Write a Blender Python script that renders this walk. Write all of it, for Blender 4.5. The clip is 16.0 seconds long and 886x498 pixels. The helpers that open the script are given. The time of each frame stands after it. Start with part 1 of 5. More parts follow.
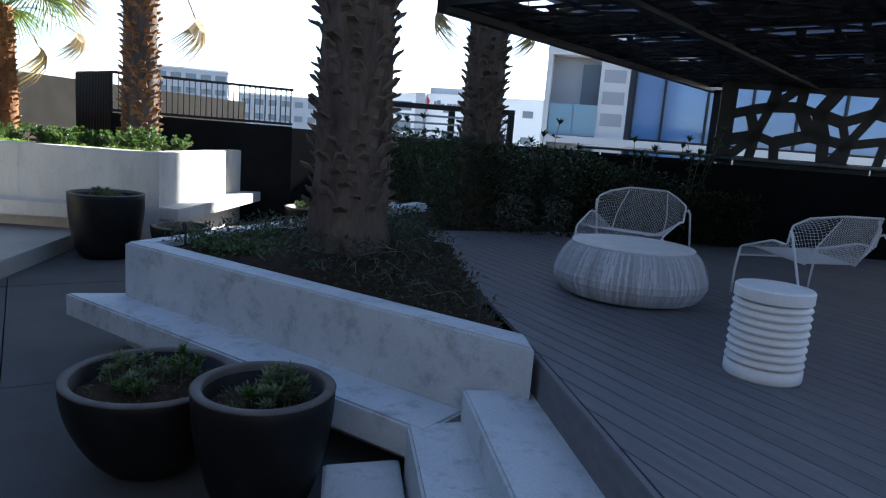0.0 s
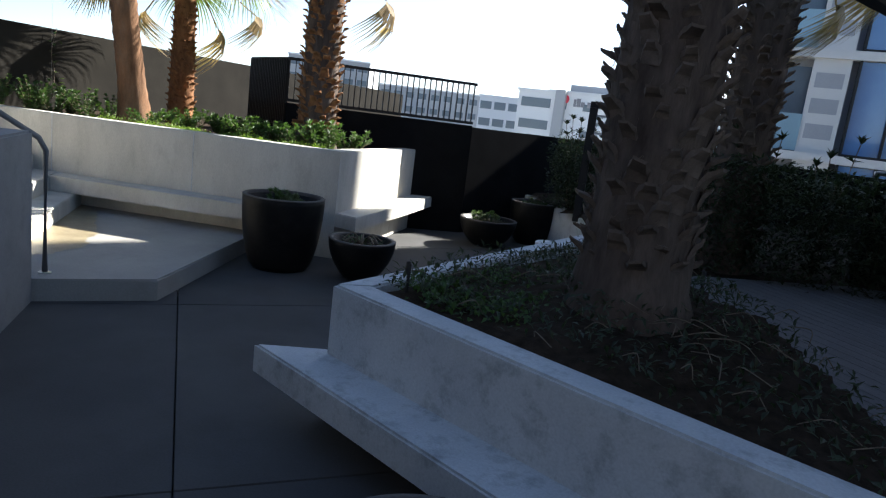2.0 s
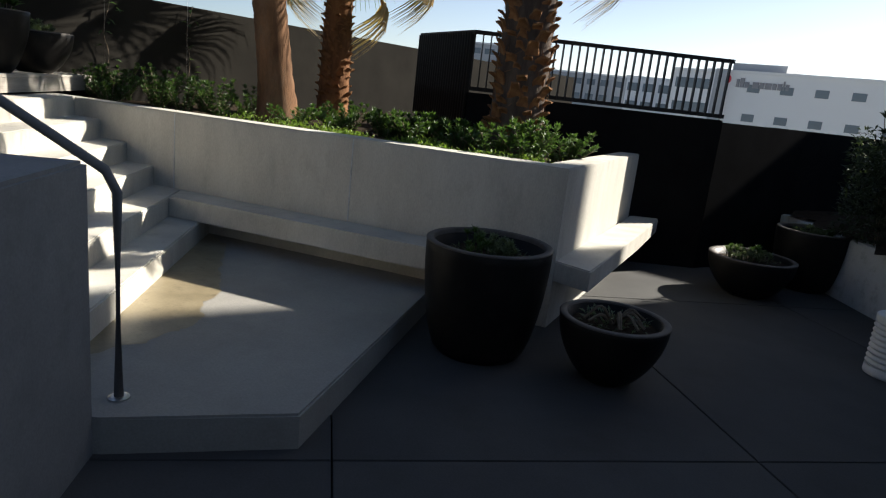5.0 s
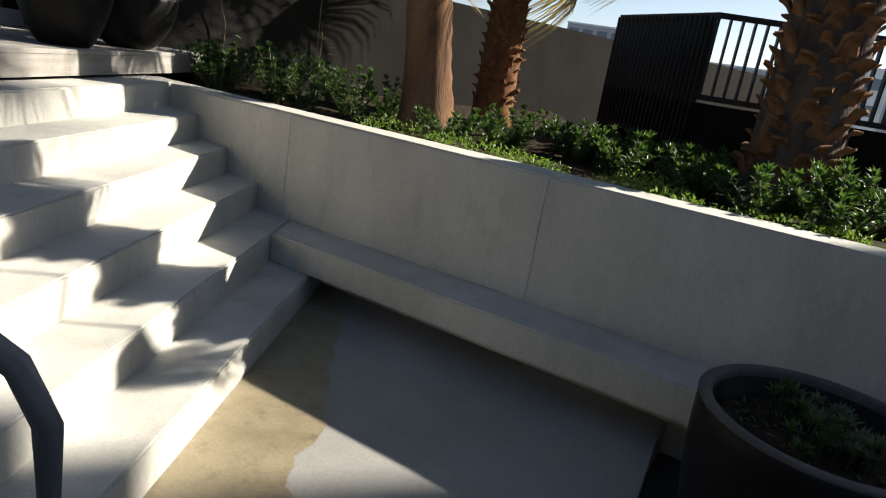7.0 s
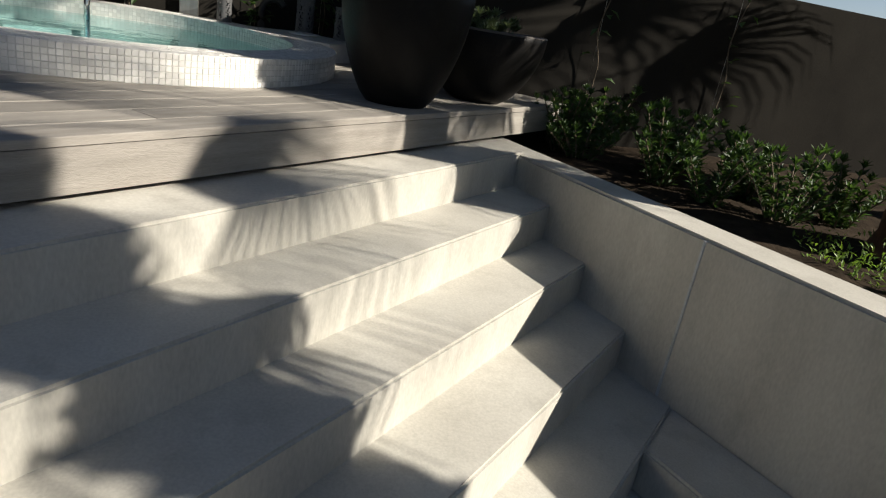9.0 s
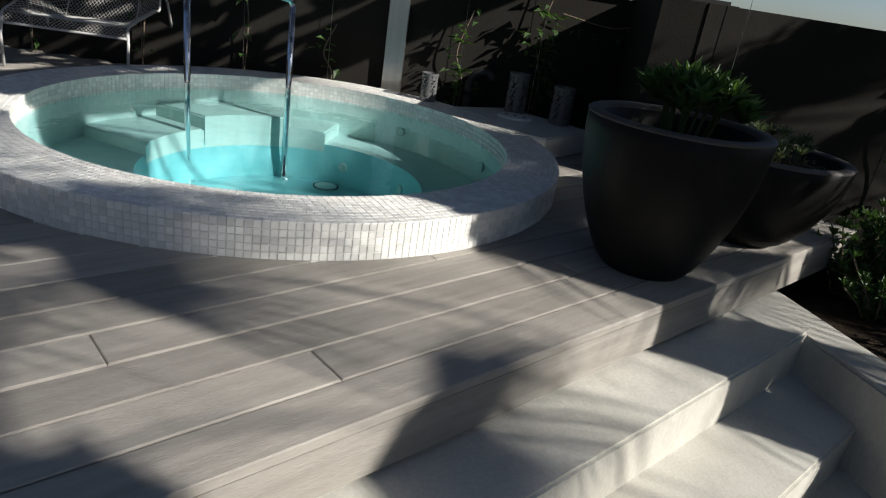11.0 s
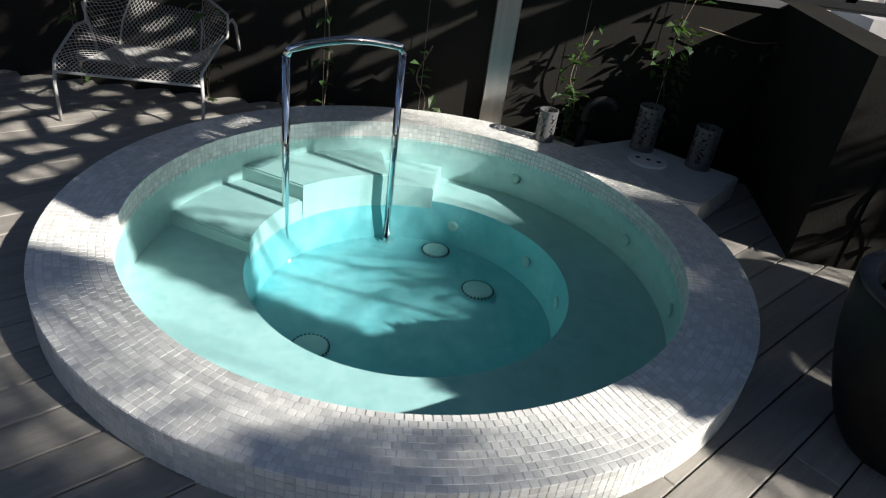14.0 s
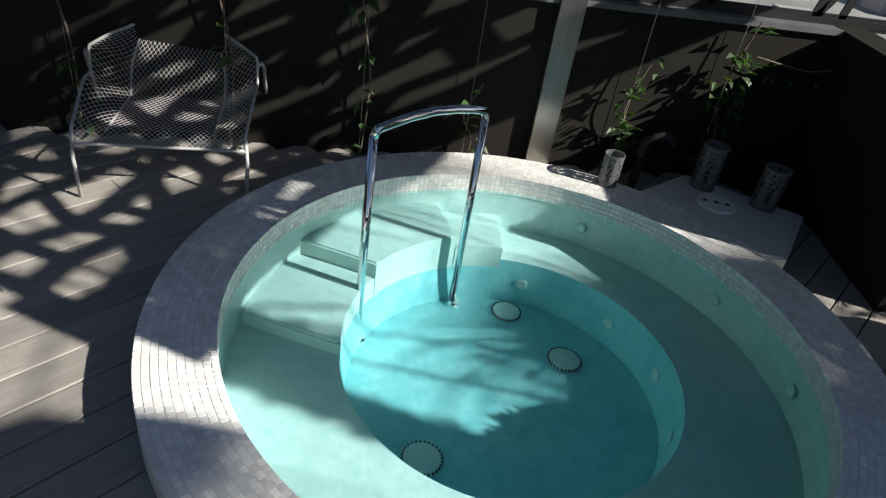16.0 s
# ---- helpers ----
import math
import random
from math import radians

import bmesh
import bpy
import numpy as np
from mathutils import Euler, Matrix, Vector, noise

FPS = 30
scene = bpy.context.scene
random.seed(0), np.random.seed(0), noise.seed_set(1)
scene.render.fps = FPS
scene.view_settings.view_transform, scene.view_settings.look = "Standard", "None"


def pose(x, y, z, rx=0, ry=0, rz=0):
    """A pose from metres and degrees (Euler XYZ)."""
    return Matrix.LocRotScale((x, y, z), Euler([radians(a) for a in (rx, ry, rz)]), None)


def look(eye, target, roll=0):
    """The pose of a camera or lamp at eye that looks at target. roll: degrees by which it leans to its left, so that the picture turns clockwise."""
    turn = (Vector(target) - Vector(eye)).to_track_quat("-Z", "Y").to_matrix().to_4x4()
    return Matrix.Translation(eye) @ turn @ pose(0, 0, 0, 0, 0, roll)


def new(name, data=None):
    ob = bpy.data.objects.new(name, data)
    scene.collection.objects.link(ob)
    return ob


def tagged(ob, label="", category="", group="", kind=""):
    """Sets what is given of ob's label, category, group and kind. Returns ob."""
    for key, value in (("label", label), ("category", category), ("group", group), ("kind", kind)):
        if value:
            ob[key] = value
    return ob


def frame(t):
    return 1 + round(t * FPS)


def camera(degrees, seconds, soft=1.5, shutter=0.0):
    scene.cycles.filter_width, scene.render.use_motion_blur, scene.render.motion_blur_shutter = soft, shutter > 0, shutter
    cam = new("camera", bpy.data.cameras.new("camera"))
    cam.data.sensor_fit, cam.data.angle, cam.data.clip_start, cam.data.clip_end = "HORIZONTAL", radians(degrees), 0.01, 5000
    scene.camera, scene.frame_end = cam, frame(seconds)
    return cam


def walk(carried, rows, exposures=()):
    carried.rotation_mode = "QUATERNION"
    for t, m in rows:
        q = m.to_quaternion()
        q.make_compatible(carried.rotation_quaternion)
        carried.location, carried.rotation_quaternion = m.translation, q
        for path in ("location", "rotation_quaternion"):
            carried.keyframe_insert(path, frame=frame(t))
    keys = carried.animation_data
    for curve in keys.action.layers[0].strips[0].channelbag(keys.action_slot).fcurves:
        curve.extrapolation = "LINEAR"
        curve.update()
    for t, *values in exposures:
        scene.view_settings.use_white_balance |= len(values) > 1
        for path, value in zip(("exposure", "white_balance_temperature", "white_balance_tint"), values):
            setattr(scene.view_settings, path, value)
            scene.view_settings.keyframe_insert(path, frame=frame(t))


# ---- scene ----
cam = camera(68.1, 16.0, 1.2)
PATH = [
    (0, (1.02, 1.234, 1.621), (0.631, 3.168, 1.29), 4.5),
    (0.5, (0.702, 1.354, 1.643), (0.226, 3.266, 1.298), 5.4),
    (1, (0.395, 1.592, 1.649), (-0.187, 3.47, 1.284), 6.1),
    (1.5, (0.075, 1.923, 1.639), (-0.591, 3.771, 1.265), 6.7),
    (2, (-0.297, 2.331, 1.637), (-1.028, 4.153, 1.257), 7.2),
    (2.5, (-0.667, 2.722, 1.609), (-1.467, 4.516, 1.23), 7.2),
    (3, (-1.028, 3.028, 1.603), (-1.876, 4.796, 1.21), 7.2),
    (3.5, (-1.363, 3.213, 1.614), (-2.248, 4.959, 1.205), 7.9),
    (4, (-1.584, 3.545, 1.599), (-2.568, 5.235, 1.177), 6.9),
    (4.2, (-1.688, 3.691, 1.595), (-2.705, 5.36, 1.171), 6.0),
    (6.3, (-3.303, 4.933, 1.689), (-4.484, 6.449, 1.135), 9.1),
    (6.5, (-3.47, 5.081, 1.654), (-4.691, 6.568, 1.105), 9.0),
    (7, (-3.826, 5.369, 1.674), (-5.142, 6.765, 1.109), 9.2),
    (7.5, (-4.169, 5.655, 1.72), (-5.586, 6.938, 1.13), 9.5),
    (8, (-4.685, 5.848, 1.735), (-6.205, 6.995, 1.123), 10.1),
    (8.5, (-5.151, 5.998, 1.761), (-6.827, 6.876, 1.112), 9.4),
    (9, (-5.552, 5.979, 1.798), (-7.328, 6.6, 1.12), 9.8),
    (9.5, (-5.89, 5.937, 1.859), (-7.724, 6.328, 1.164), 10.7),
    (10, (-6.157, 5.888, 1.941), (-8.015, 6.156, 1.25), 11.4),
    (10.2, (-6.206, 5.908, 1.992), (-8.08, 6.099, 1.319), 10.1),
    (12.3, (-6.908, 5.542, 2.369), (-8.728, 5.617, 1.546), 8.4),
    (12.5, (-6.939, 5.476, 2.39), (-8.754, 5.565, 1.555), 8.4),
    (13, (-7.034, 5.367, 2.509), (-8.816, 5.466, 1.606), 8.3),
    (13.5, (-7.108, 5.291, 2.576), (-8.867, 5.391, 1.63), 7.9),
    (14, (-7.225, 5.196, 2.658), (-8.951, 5.318, 1.654), 8.2),
    (14.5, (-7.309, 5.014, 2.688), (-9.004, 5.206, 1.644), 8.6),
    (15, (-7.41, 4.852, 2.811), (-9.06, 5.101, 1.707), 8.7),
    (15.5, (-7.539, 4.654, 2.871), (-9.176, 4.971, 1.767), 9.1),
    (16, (-7.733, 4.512, 2.908), (-9.366, 4.859, 1.806), 9.4),
]
walk(cam, [(t, look(eye, target, roll)) for t, eye, target, roll in PATH],
     exposures=[(0.0, 2.75, 5800, 10), (2.5, 2.0, 6200, 10), (4.2, 1.3, 6500, 10), (6.3, 1.35, 6400, 10), (8.0, 1.0, 6500, 10), (9.0, 0.7, 6500, 10), (10.2, 0.5, 6100, 10), (12.3, 0.7, 6100, 10), (16.0, 0.78, 6100, 10)])

# ---- world and sun ----
SUN_AZ = math.atan2(0.449, 0.8935)
SUN_EL = math.atan(1 / 1.58)
world = bpy.data.worlds.new("sky")
scene.world = world
world.use_nodes = True
wn = world.node_tree
wn.nodes.clear()
sky = wn.nodes.new("ShaderNodeTexSky")
sky.sky_type = "NISHITA"
sky.sun_disc = False
sky.sun_elevation, sky.sun_rotation = SUN_EL, SUN_AZ
sky.air_density, sky.dust_density = 0.75, 0.7
bg = wn.nodes.new("ShaderNodeBackground")
bg.inputs["Strength"].default_value = 0.05
wout = wn.nodes.new("ShaderNodeOutputWorld")
wn.links.new(sky.outputs[0], bg.inputs[0])
# bright haze low in the sky on the sun's side
wc = wn.nodes.new("ShaderNodeTexCoord")
ws = wn.nodes.new("ShaderNodeSeparateXYZ")
wn.links.new(wc.outputs["Generated"], ws.inputs[0])


def calc(op, a, b, clamp=False):
    n = wn.nodes.new("ShaderNodeMath")
    n.operation, n.use_clamp = op, clamp
    for i, v in enumerate((a, b)):
        if isinstance(v, (int, float)):
            n.inputs[i].default_value = v
        else:
            wn.links.new(v, n.inputs[i])
    return n.outputs[0]


low = calc("POWER", calc("SUBTRACT", 1.0, ws.outputs[2], True), 5.0)
side = calc("ADD", calc("MULTIPLY", ws.outputs[0], 0.449), calc("MULTIPLY", ws.outputs[1], 0.8935), True)
haze = wn.nodes.new("ShaderNodeBackground")
haze.inputs[0].default_value = (1.0, 0.97, 0.93, 1)
wn.links.new(calc("MULTIPLY", calc("MULTIPLY", low, side), 0.22), haze.inputs[1])
both = wn.nodes.new("ShaderNodeAddShader")
wn.links.new(bg.outputs[0], both.inputs[0])
wn.links.new(haze.outputs[0], both.inputs[1])
wn.links.new(both.outputs[0], wout.inputs[0])
sun = new("sun", bpy.data.lights.new("sun", "SUN"))
sun.data.energy, sun.data.angle, sun.data.color = 5.0, radians(0.6), (1.0, 0.93, 0.82)
sun.matrix_world = look((0, 0, 0), (-math.sin(SUN_AZ) * math.cos(SUN_EL), -math.cos(SUN_AZ) * math.cos(SUN_EL), -math.sin(SUN_EL)))
sun.location = (6, 20, 20)


# ---- materials ----
def material(name, a, b, scale=6.0, rough=0.7, bump=0.2, metal=0.0, fine=90.0, stain=None, vary=0.0, stretch=(1, 1, 1), island=False, gloss=0.5):
    """A surface with broad patches between two colours, fine grain in colour and relief, and optional stains."""
    m = bpy.data.materials.new(name)
    m.use_nodes = True
    t = m.node_tree
    p = t.nodes["Principled BSDF"]
    co = t.nodes.new("ShaderNodeTexCoord")
    mp = t.nodes.new("ShaderNodeMapping")
    mp.inputs["Scale"].default_value = stretch
    t.links.new(co.outputs["Object"], mp.inputs[0])
    n1 = t.nodes.new("ShaderNodeTexNoise")
    n1.inputs["Scale"].default_value, n1.inputs["Detail"].default_value, n1.inputs["Roughness"].default_value = scale, 6, 0.6
    n2 = t.nodes.new("ShaderNodeTexNoise")
    n2.inputs["Scale"].default_value, n2.inputs["Detail"].default_value = fine, 3
    for n in (n1, n2):
        t.links.new(mp.outputs[0], n.inputs["Vector"])
    ramp = t.nodes.new("ShaderNodeValToRGB")
    ramp.color_ramp.elements[0].position, ramp.color_ramp.elements[1].position = 0.3, 0.7
    ramp.color_ramp.elements[0].color, ramp.color_ramp.elements[1].color = (*a, 1), (*b, 1)
    t.links.new(n1.outputs[0], ramp.inputs[0])
    mix = t.nodes.new("ShaderNodeMix")
    mix.data_type, mix.blend_type = "RGBA", "OVERLAY"
    mix.inputs[0].default_value = 0.2
    t.links.new(ramp.outputs[0], mix.inputs[6])
    t.links.new(n2.outputs[0], mix.inputs[7])
    last = mix.outputs[2]
    if stain:
        n3 = t.nodes.new("ShaderNodeTexNoise")
        n3.inputs["Scale"].default_value, n3.inputs["Detail"].default_value = stain[1], 8
        n3.inputs["Roughness"].default_value = 0.7
        t.links.new(mp.outputs[0], n3.inputs["Vector"])
        r3 = t.nodes.new("ShaderNodeValToRGB")
        r3.color_ramp.elements[0].position, r3.color_ramp.elements[1].position = 0.52, 0.72
        t.links.new(n3.outputs[0], r3.inputs[0])
        mx = t.nodes.new("ShaderNodeMix")
        mx.data_type, mx.blend_type = "RGBA", "MIX"
        mul = t.nodes.new("ShaderNodeMath")
        mul.operation = "MULTIPLY"
        mul.inputs[1].default_value = stain[2]
        t.links.new(r3.outputs[0], mul.inputs[0])
        t.links.new(mul.outputs[0], mx.inputs[0])
        t.links.new(last, mx.inputs[6])
        mx.inputs[7].default_value = (*stain[0], 1)
        last = mx.outputs[2]
    if vary:
        hs = t.nodes.new("ShaderNodeHueSaturation")
        mr = t.nodes.new("ShaderNodeMapRange")
        mr.inputs[3].default_value, mr.inputs[4].default_value = 1 - vary, 1 + vary
        if island:
            g = t.nodes.new("ShaderNodeNewGeometry")
            t.links.new(g.outputs["Random Per Island"], mr.inputs[0])
        else:
            g = t.nodes.new("ShaderNodeObjectInfo")
            t.links.new(g.outputs["Random"], mr.inputs[0])
        t.links.new(mr.outputs[0], hs.inputs["Value"])
        t.links.new(last, hs.inputs["Color"])
        last = hs.outputs[0]
    t.links.new(last, p.inputs["Base Color"])
    p.inputs["Roughness"].default_value, p.inputs["Metallic"].default_value = rough, metal
    p.inputs["Specular IOR Level"].default_value = gloss
    if bump:
        bp = t.nodes.new("ShaderNodeBump")
        bp.inputs["Strength"].default_value, bp.inputs["Distance"].default_value = bump, 0.004
        add = t.nodes.new("ShaderNodeMath")
        t.links.new(n1.outputs[0], add.inputs[0])
        t.links.new(n2.outputs[0], add.inputs[1])
        t.links.new(add.outputs[0], bp.inputs["Height"])
        t.links.new(bp.outputs[0], p.inputs["Normal"])
    return m


def leafy(name, a, b):
    m = material(name, a, b, 8, 0.5, 0.0, vary=0.45, island=True)
    p = m.node_tree.nodes["Principled BSDF"]
    tr = m.node_tree.nodes.new("ShaderNodeBsdfTranslucent")
    tr.inputs[0].default_value = (b[0] * 1.6, b[1] * 1.7, b[2], 1)
    mx = m.node_tree.nodes.new("ShaderNodeMixShader")
    mx.inputs[0].default_value = 0.3
    out = m.node_tree.nodes["Material Output"]
    m.node_tree.links.new(p.outputs[0], mx.inputs[1])
    m.node_tree.links.new(tr.outputs[0], mx.inputs[2])
    m.node_tree.links.new(mx.outputs[0], out.inputs[0])
    return m


CONCRETE = material("concrete", (0.42, 0.40, 0.35), (0.55, 0.53, 0.47), 2.2, 0.8, 0.12, stain=((0.30, 0.28, 0.24), 4.0, 0.5), stretch=(1.3, 1.3, 0.5))
CONCRETE_OLD = material("weathered_concrete", (0.40, 0.43, 0.45), (0.52, 0.55, 0.56), 2.2, 0.85, 0.15, stain=((0.16, 0.17, 0.17), 7.0, 0.65))
# landing tone, darker than the concrete of the steps
LANDING_CONCRETE = material("darker_concrete", (0.25, 0.24, 0.22), (0.32, 0.31, 0.28), 1.6, 0.8, 0.12, stain=((0.20, 0.19, 0.17), 3.0, 0.4))
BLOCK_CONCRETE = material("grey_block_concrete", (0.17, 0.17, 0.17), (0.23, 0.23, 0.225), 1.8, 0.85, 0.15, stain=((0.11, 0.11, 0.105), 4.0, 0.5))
PAVING = material("paving_concrete", (0.056, 0.056, 0.056), (0.078, 0.078, 0.076), 1.2, 0.8, 0.2, stain=((0.05, 0.048, 0.045), 1.8, 0.5), vary=0.06, gloss=0.2)
WET = material("wet_dirty_concrete", (0.20, 0.165, 0.10), (0.30, 0.25, 0.16), 5, 0.4, 0.15, stain=((0.10, 0.08, 0.05), 9, 0.6))
TIMBER = material("weathered_decking", (0.25, 0.23, 0.20), (0.36, 0.33, 0.29), 3, 0.75, 0.5, fine=60, vary=0.14, stretch=(9, 0.8, 9), stain=((0.17, 0.15, 0.13), 2.0, 0.5))
TIMBER_GREY = material("grey_decking", (0.10, 0.10, 0.105), (0.14, 0.14, 0.146), 3, 0.7, 0.4, fine=60, vary=0.1, stretch=(9, 0.8, 9), gloss=0.35)
DARK_WALL = material("charcoal_render", (0.020, 0.0187, 0.0165), (0.028, 0.026, 0.0225), 2, 0.95, 0.2, gloss=0.02)
BLACK_WALL = material("black_cladding", (0.007, 0.007, 0.0075), (0.012, 0.012, 0.0125), 3, 0.9, 0.1, gloss=0.03)
BLACK_METAL = material("black_powder_coat", (0.015, 0.015, 0.016), (0.022, 0.022, 0.023), 5, 0.45, 0.05, gloss=0.25)
GREY_METAL = material("grey_painted_steel", (0.10, 0.10, 0.10), (0.14, 0.14, 0.14), 5, 0.4, 0.05)
STEEL = material("brushed_stainless", (0.55, 0.54, 0.50), (0.65, 0.64, 0.60), 2, 0.28, 0.02, metal=1.0, stretch=(40, 40, 1))
CHROME = material("polished_stainless", (0.75, 0.76, 0.76), (0.8, 0.8, 0.8), 2, 0.06, 0.0, metal=1.0)
POT = material("dark_glazed_pot", (0.006, 0.006, 0.006), (0.014, 0.013, 0.012), 4, 0.45, 0.25, stain=((0.035, 0.03, 0.025), 6, 0.3), gloss=0.12)
POT_RIM = material("worn_pot_rim", (0.06, 0.052, 0.047), (0.10, 0.09, 0.08), 10, 0.6, 0.2, gloss=0.25)
SOIL = material("dark_soil", (0.018, 0.013, 0.009), (0.05, 0.037, 0.026), 14, 0.95, 1.0, gloss=0.05)
TRUNK = material("palm_trunk_fibre", (0.045, 0.034, 0.028), (0.13, 0.10, 0.08), 10, 0.9, 1.0, stretch=(1, 1, 0.25), gloss=0.1)
TRUNK_RED = material("rusty_palm_fibre", (0.10, 0.045, 0.022), (0.26, 0.13, 0.06), 10, 0.9, 1.0, stretch=(1, 1, 0.25), gloss=0.1)
TRUNK_BARE = material("bare_palm_bark", (0.09, 0.05, 0.03), (0.22, 0.12, 0.065), 7, 0.9, 1.0, stretch=(1, 1, 0.3), stain=((0.17, 0.14, 0.11), 3, 0.6), gloss=0.1)
BOOT = material("old_leaf_base", (0.07, 0.055, 0.045), (0.16, 0.125, 0.10), 8, 0.9, 0.4, vary=0.4, island=True, gloss=0.1)
BOOT_RED = material("rusty_leaf_base", (0.11, 0.05, 0.025), (0.28, 0.15, 0.07), 8, 0.9, 0.4, vary=0.4, island=True, gloss=0.1)
FROND = leafy("palm_frond_green", (0.05, 0.085, 0.025), (0.10, 0.14, 0.04))
FROND_DRY = leafy("palm_frond_dry", (0.22, 0.15, 0.07), (0.36, 0.26, 0.13))
LEAF = leafy("shrub_leaf", (0.022, 0.055, 0.014), (0.06, 0.11, 0.028))
LEAF_DARK = leafy("hedge_leaf", (0.014, 0.024, 0.011), (0.032, 0.046, 0.02))
LEAF_LIME = leafy("lime_groundcover", (0.10, 0.19, 0.02), (0.17, 0.26, 0.04))
LEAF_GREY = leafy("grey_green_leaf", (0.06, 0.085, 0.05), (0.11, 0.14, 0.08))
TWIG = material("dry_twig", (0.10, 0.075, 0.05), (0.20, 0.16, 0.11), 20, 0.9, 0.2)
MOSAIC = material("cream_mosaic_tile", (0.74, 0.72, 0.67), (0.84, 0.83, 0.79), 18, 0.28, 0.05, vary=0.12, island=True)
MOSAIC_ONE = material("cream_mosaic_tile_single", (0.74, 0.72, 0.67), (0.84, 0.83, 0.79), 18, 0.28, 0.05, vary=0.12)
GROUT = material("grout", (0.66, 0.65, 0.61), (0.74, 0.73, 0.69), 30, 0.9, 0.2)
POOL = material("pool_mosaic", (0.50, 0.62, 0.59), (0.62, 0.72, 0.68), 9, 0.35, 0.05, fine=42, stain=((0.34, 0.54, 0.53), 20, 0.7))
POOL_STEP = material("pool_step_mosaic", (0.52, 0.64, 0.60), (0.62, 0.73, 0.68), 9, 0.35, 0.05, fine=42, stain=((0.26, 0.50, 0.50), 25, 0.5))
# same tile as the seat; the water's depth tint is put into its colour
POOL_DEEP = material("pool_mosaic_depth_tint", (0.20, 0.52, 0.55), (0.33, 0.64, 0.66), 9, 0.35, 0.05, fine=42, stain=((0.18, 0.48, 0.52), 22, 0.6))
WATER = bpy.data.materials.new("water")
WATER.use_nodes = True
wt = WATER.node_tree
wt.nodes.remove(wt.nodes["Principled BSDF"])
w_clear = wt.nodes.new("ShaderNodeBsdfTransparent")
w_clear.inputs[0].default_value = (0.66, 0.93, 0.97, 1)
w_gloss = wt.nodes.new("ShaderNodeBsdfGlossy")
w_gloss.inputs["Roughness"].default_value = 0.02
w_fres = wt.nodes.new("ShaderNodeFresnel")
w_fres.inputs["IOR"].default_value = 1.33
w_noise = wt.nodes.new("ShaderNodeTexNoise")
w_noise.inputs["Scale"].default_value, w_noise.inputs["Detail"].default_value = 7, 3
w_bump = wt.nodes.new("ShaderNodeBump")
w_bump.inputs["Strength"].default_value, w_bump.inputs["Distance"].default_value = 0.25, 0.02
w_place = wt.nodes.new("ShaderNodeTexCoord")
w_mix = wt.nodes.new("ShaderNodeMixShader")
for a, b in ((w_place.outputs["Object"], w_noise.inputs["Vector"]), (w_noise.outputs[0], w_bump.inputs["Height"]), (w_bump.outputs[0], w_gloss.inputs["Normal"]), (w_bump.outputs[0], w_fres.inputs["Normal"]), (w_fres.outputs[0], w_mix.inputs[0]), (w_clear.outputs[0], w_mix.inputs[1]), (w_gloss.outputs[0], w_mix.inputs[2]), (w_mix.outputs[0], wt.nodes["Material Output"].inputs[0])):
    wt.links.new(a, b)
WHITE_WIRE = material("white_wire", (0.62, 0.64, 0.66), (0.70, 0.71, 0.73), 5, 0.45, 0.0)
GREY_WIRE = material("grey_wire", (0.42, 0.41, 0.39), (0.50, 0.49, 0.47), 5, 0.45, 0.0)
STONE_WHITE = material("white_cast_stone", (0.62, 0.61, 0.59), (0.72, 0.71, 0.69), 7, 0.6, 0.2, stain=((0.48, 0.46, 0.43), 5, 0.4))
WOVEN = material("woven_grey_strap", (0.36, 0.37, 0.39), (0.50, 0.51, 0.53), 16, 0.8, 0.5, vary=0.25, island=True, stretch=(6, 6, 1))
SHEET = leafy("translucent_roof_sheet", (0.45, 0.46, 0.47), (0.5, 0.51, 0.52))
sheet_mix = [n for n in SHEET.node_tree.nodes if n.type == "MIX_SHADER"][0]
sheet_mix.inputs[0].default_value = 0.75
[n for n in SHEET.node_tree.nodes if n.type == "BSDF_TRANSLUCENT"][0].inputs[0].default_value = (0.42, 0.43, 0.46, 1)
FACADE = material("facade_panel", (0.55, 0.53, 0.50), (0.62, 0.60, 0.57), 0.6, 0.7, 0.1)
FACADE_GREY = material("facade_grey", (0.30, 0.30, 0.31), (0.36, 0.36, 0.37), 0.6, 0.7, 0.1)
DARK_BLOCKER = material("dark_sky_blocker", (0.035, 0.036, 0.038), (0.055, 0.056, 0.058), 0.6, 0.6, 0.1, gloss=0.2)
BLUE_GLASS = material("tinted_curtain_glass", (0.06, 0.14, 0.30), (0.10, 0.20, 0.38), 0.4, 0.08, 0.0, gloss=0.8)
BALUSTRADE = material("frosted_balustrade", (0.22, 0.34, 0.40), (0.26, 0.38, 0.44), 0.5, 0.15, 0.0)
CITY_WHITE = material("white_city_cladding", (0.62, 0.64, 0.66), (0.70, 0.71, 0.72), 0.05, 0.7, 0.0)
CITY_GREY = material("grey_city_cladding", (0.30, 0.32, 0.34), (0.38, 0.39, 0.41), 0.05, 0.7, 0.0)
CITY_WINDOW = material("city_window", (0.10, 0.13, 0.16), (0.14, 0.17, 0.2), 0.1, 0.2, 0.0)
RED = material("red_sign_paint", (0.55, 0.03, 0.06), (0.62, 0.04, 0.07), 1, 0.5, 0.0)
SIGN_GREY = material("sign_letter_grey", (0.18, 0.18, 0.20), (0.22, 0.22, 0.24), 1, 0.5, 0.0)
LAND = material("city_land", (0.14, 0.15, 0.13), (0.28, 0.27, 0.25), 0.02, 0.95, 0.0, fine=0.15)
PLASTIC = material("black_plastic", (0.014, 0.014, 0.014), (0.02, 0.02, 0.02), 5, 0.5, 0.0)


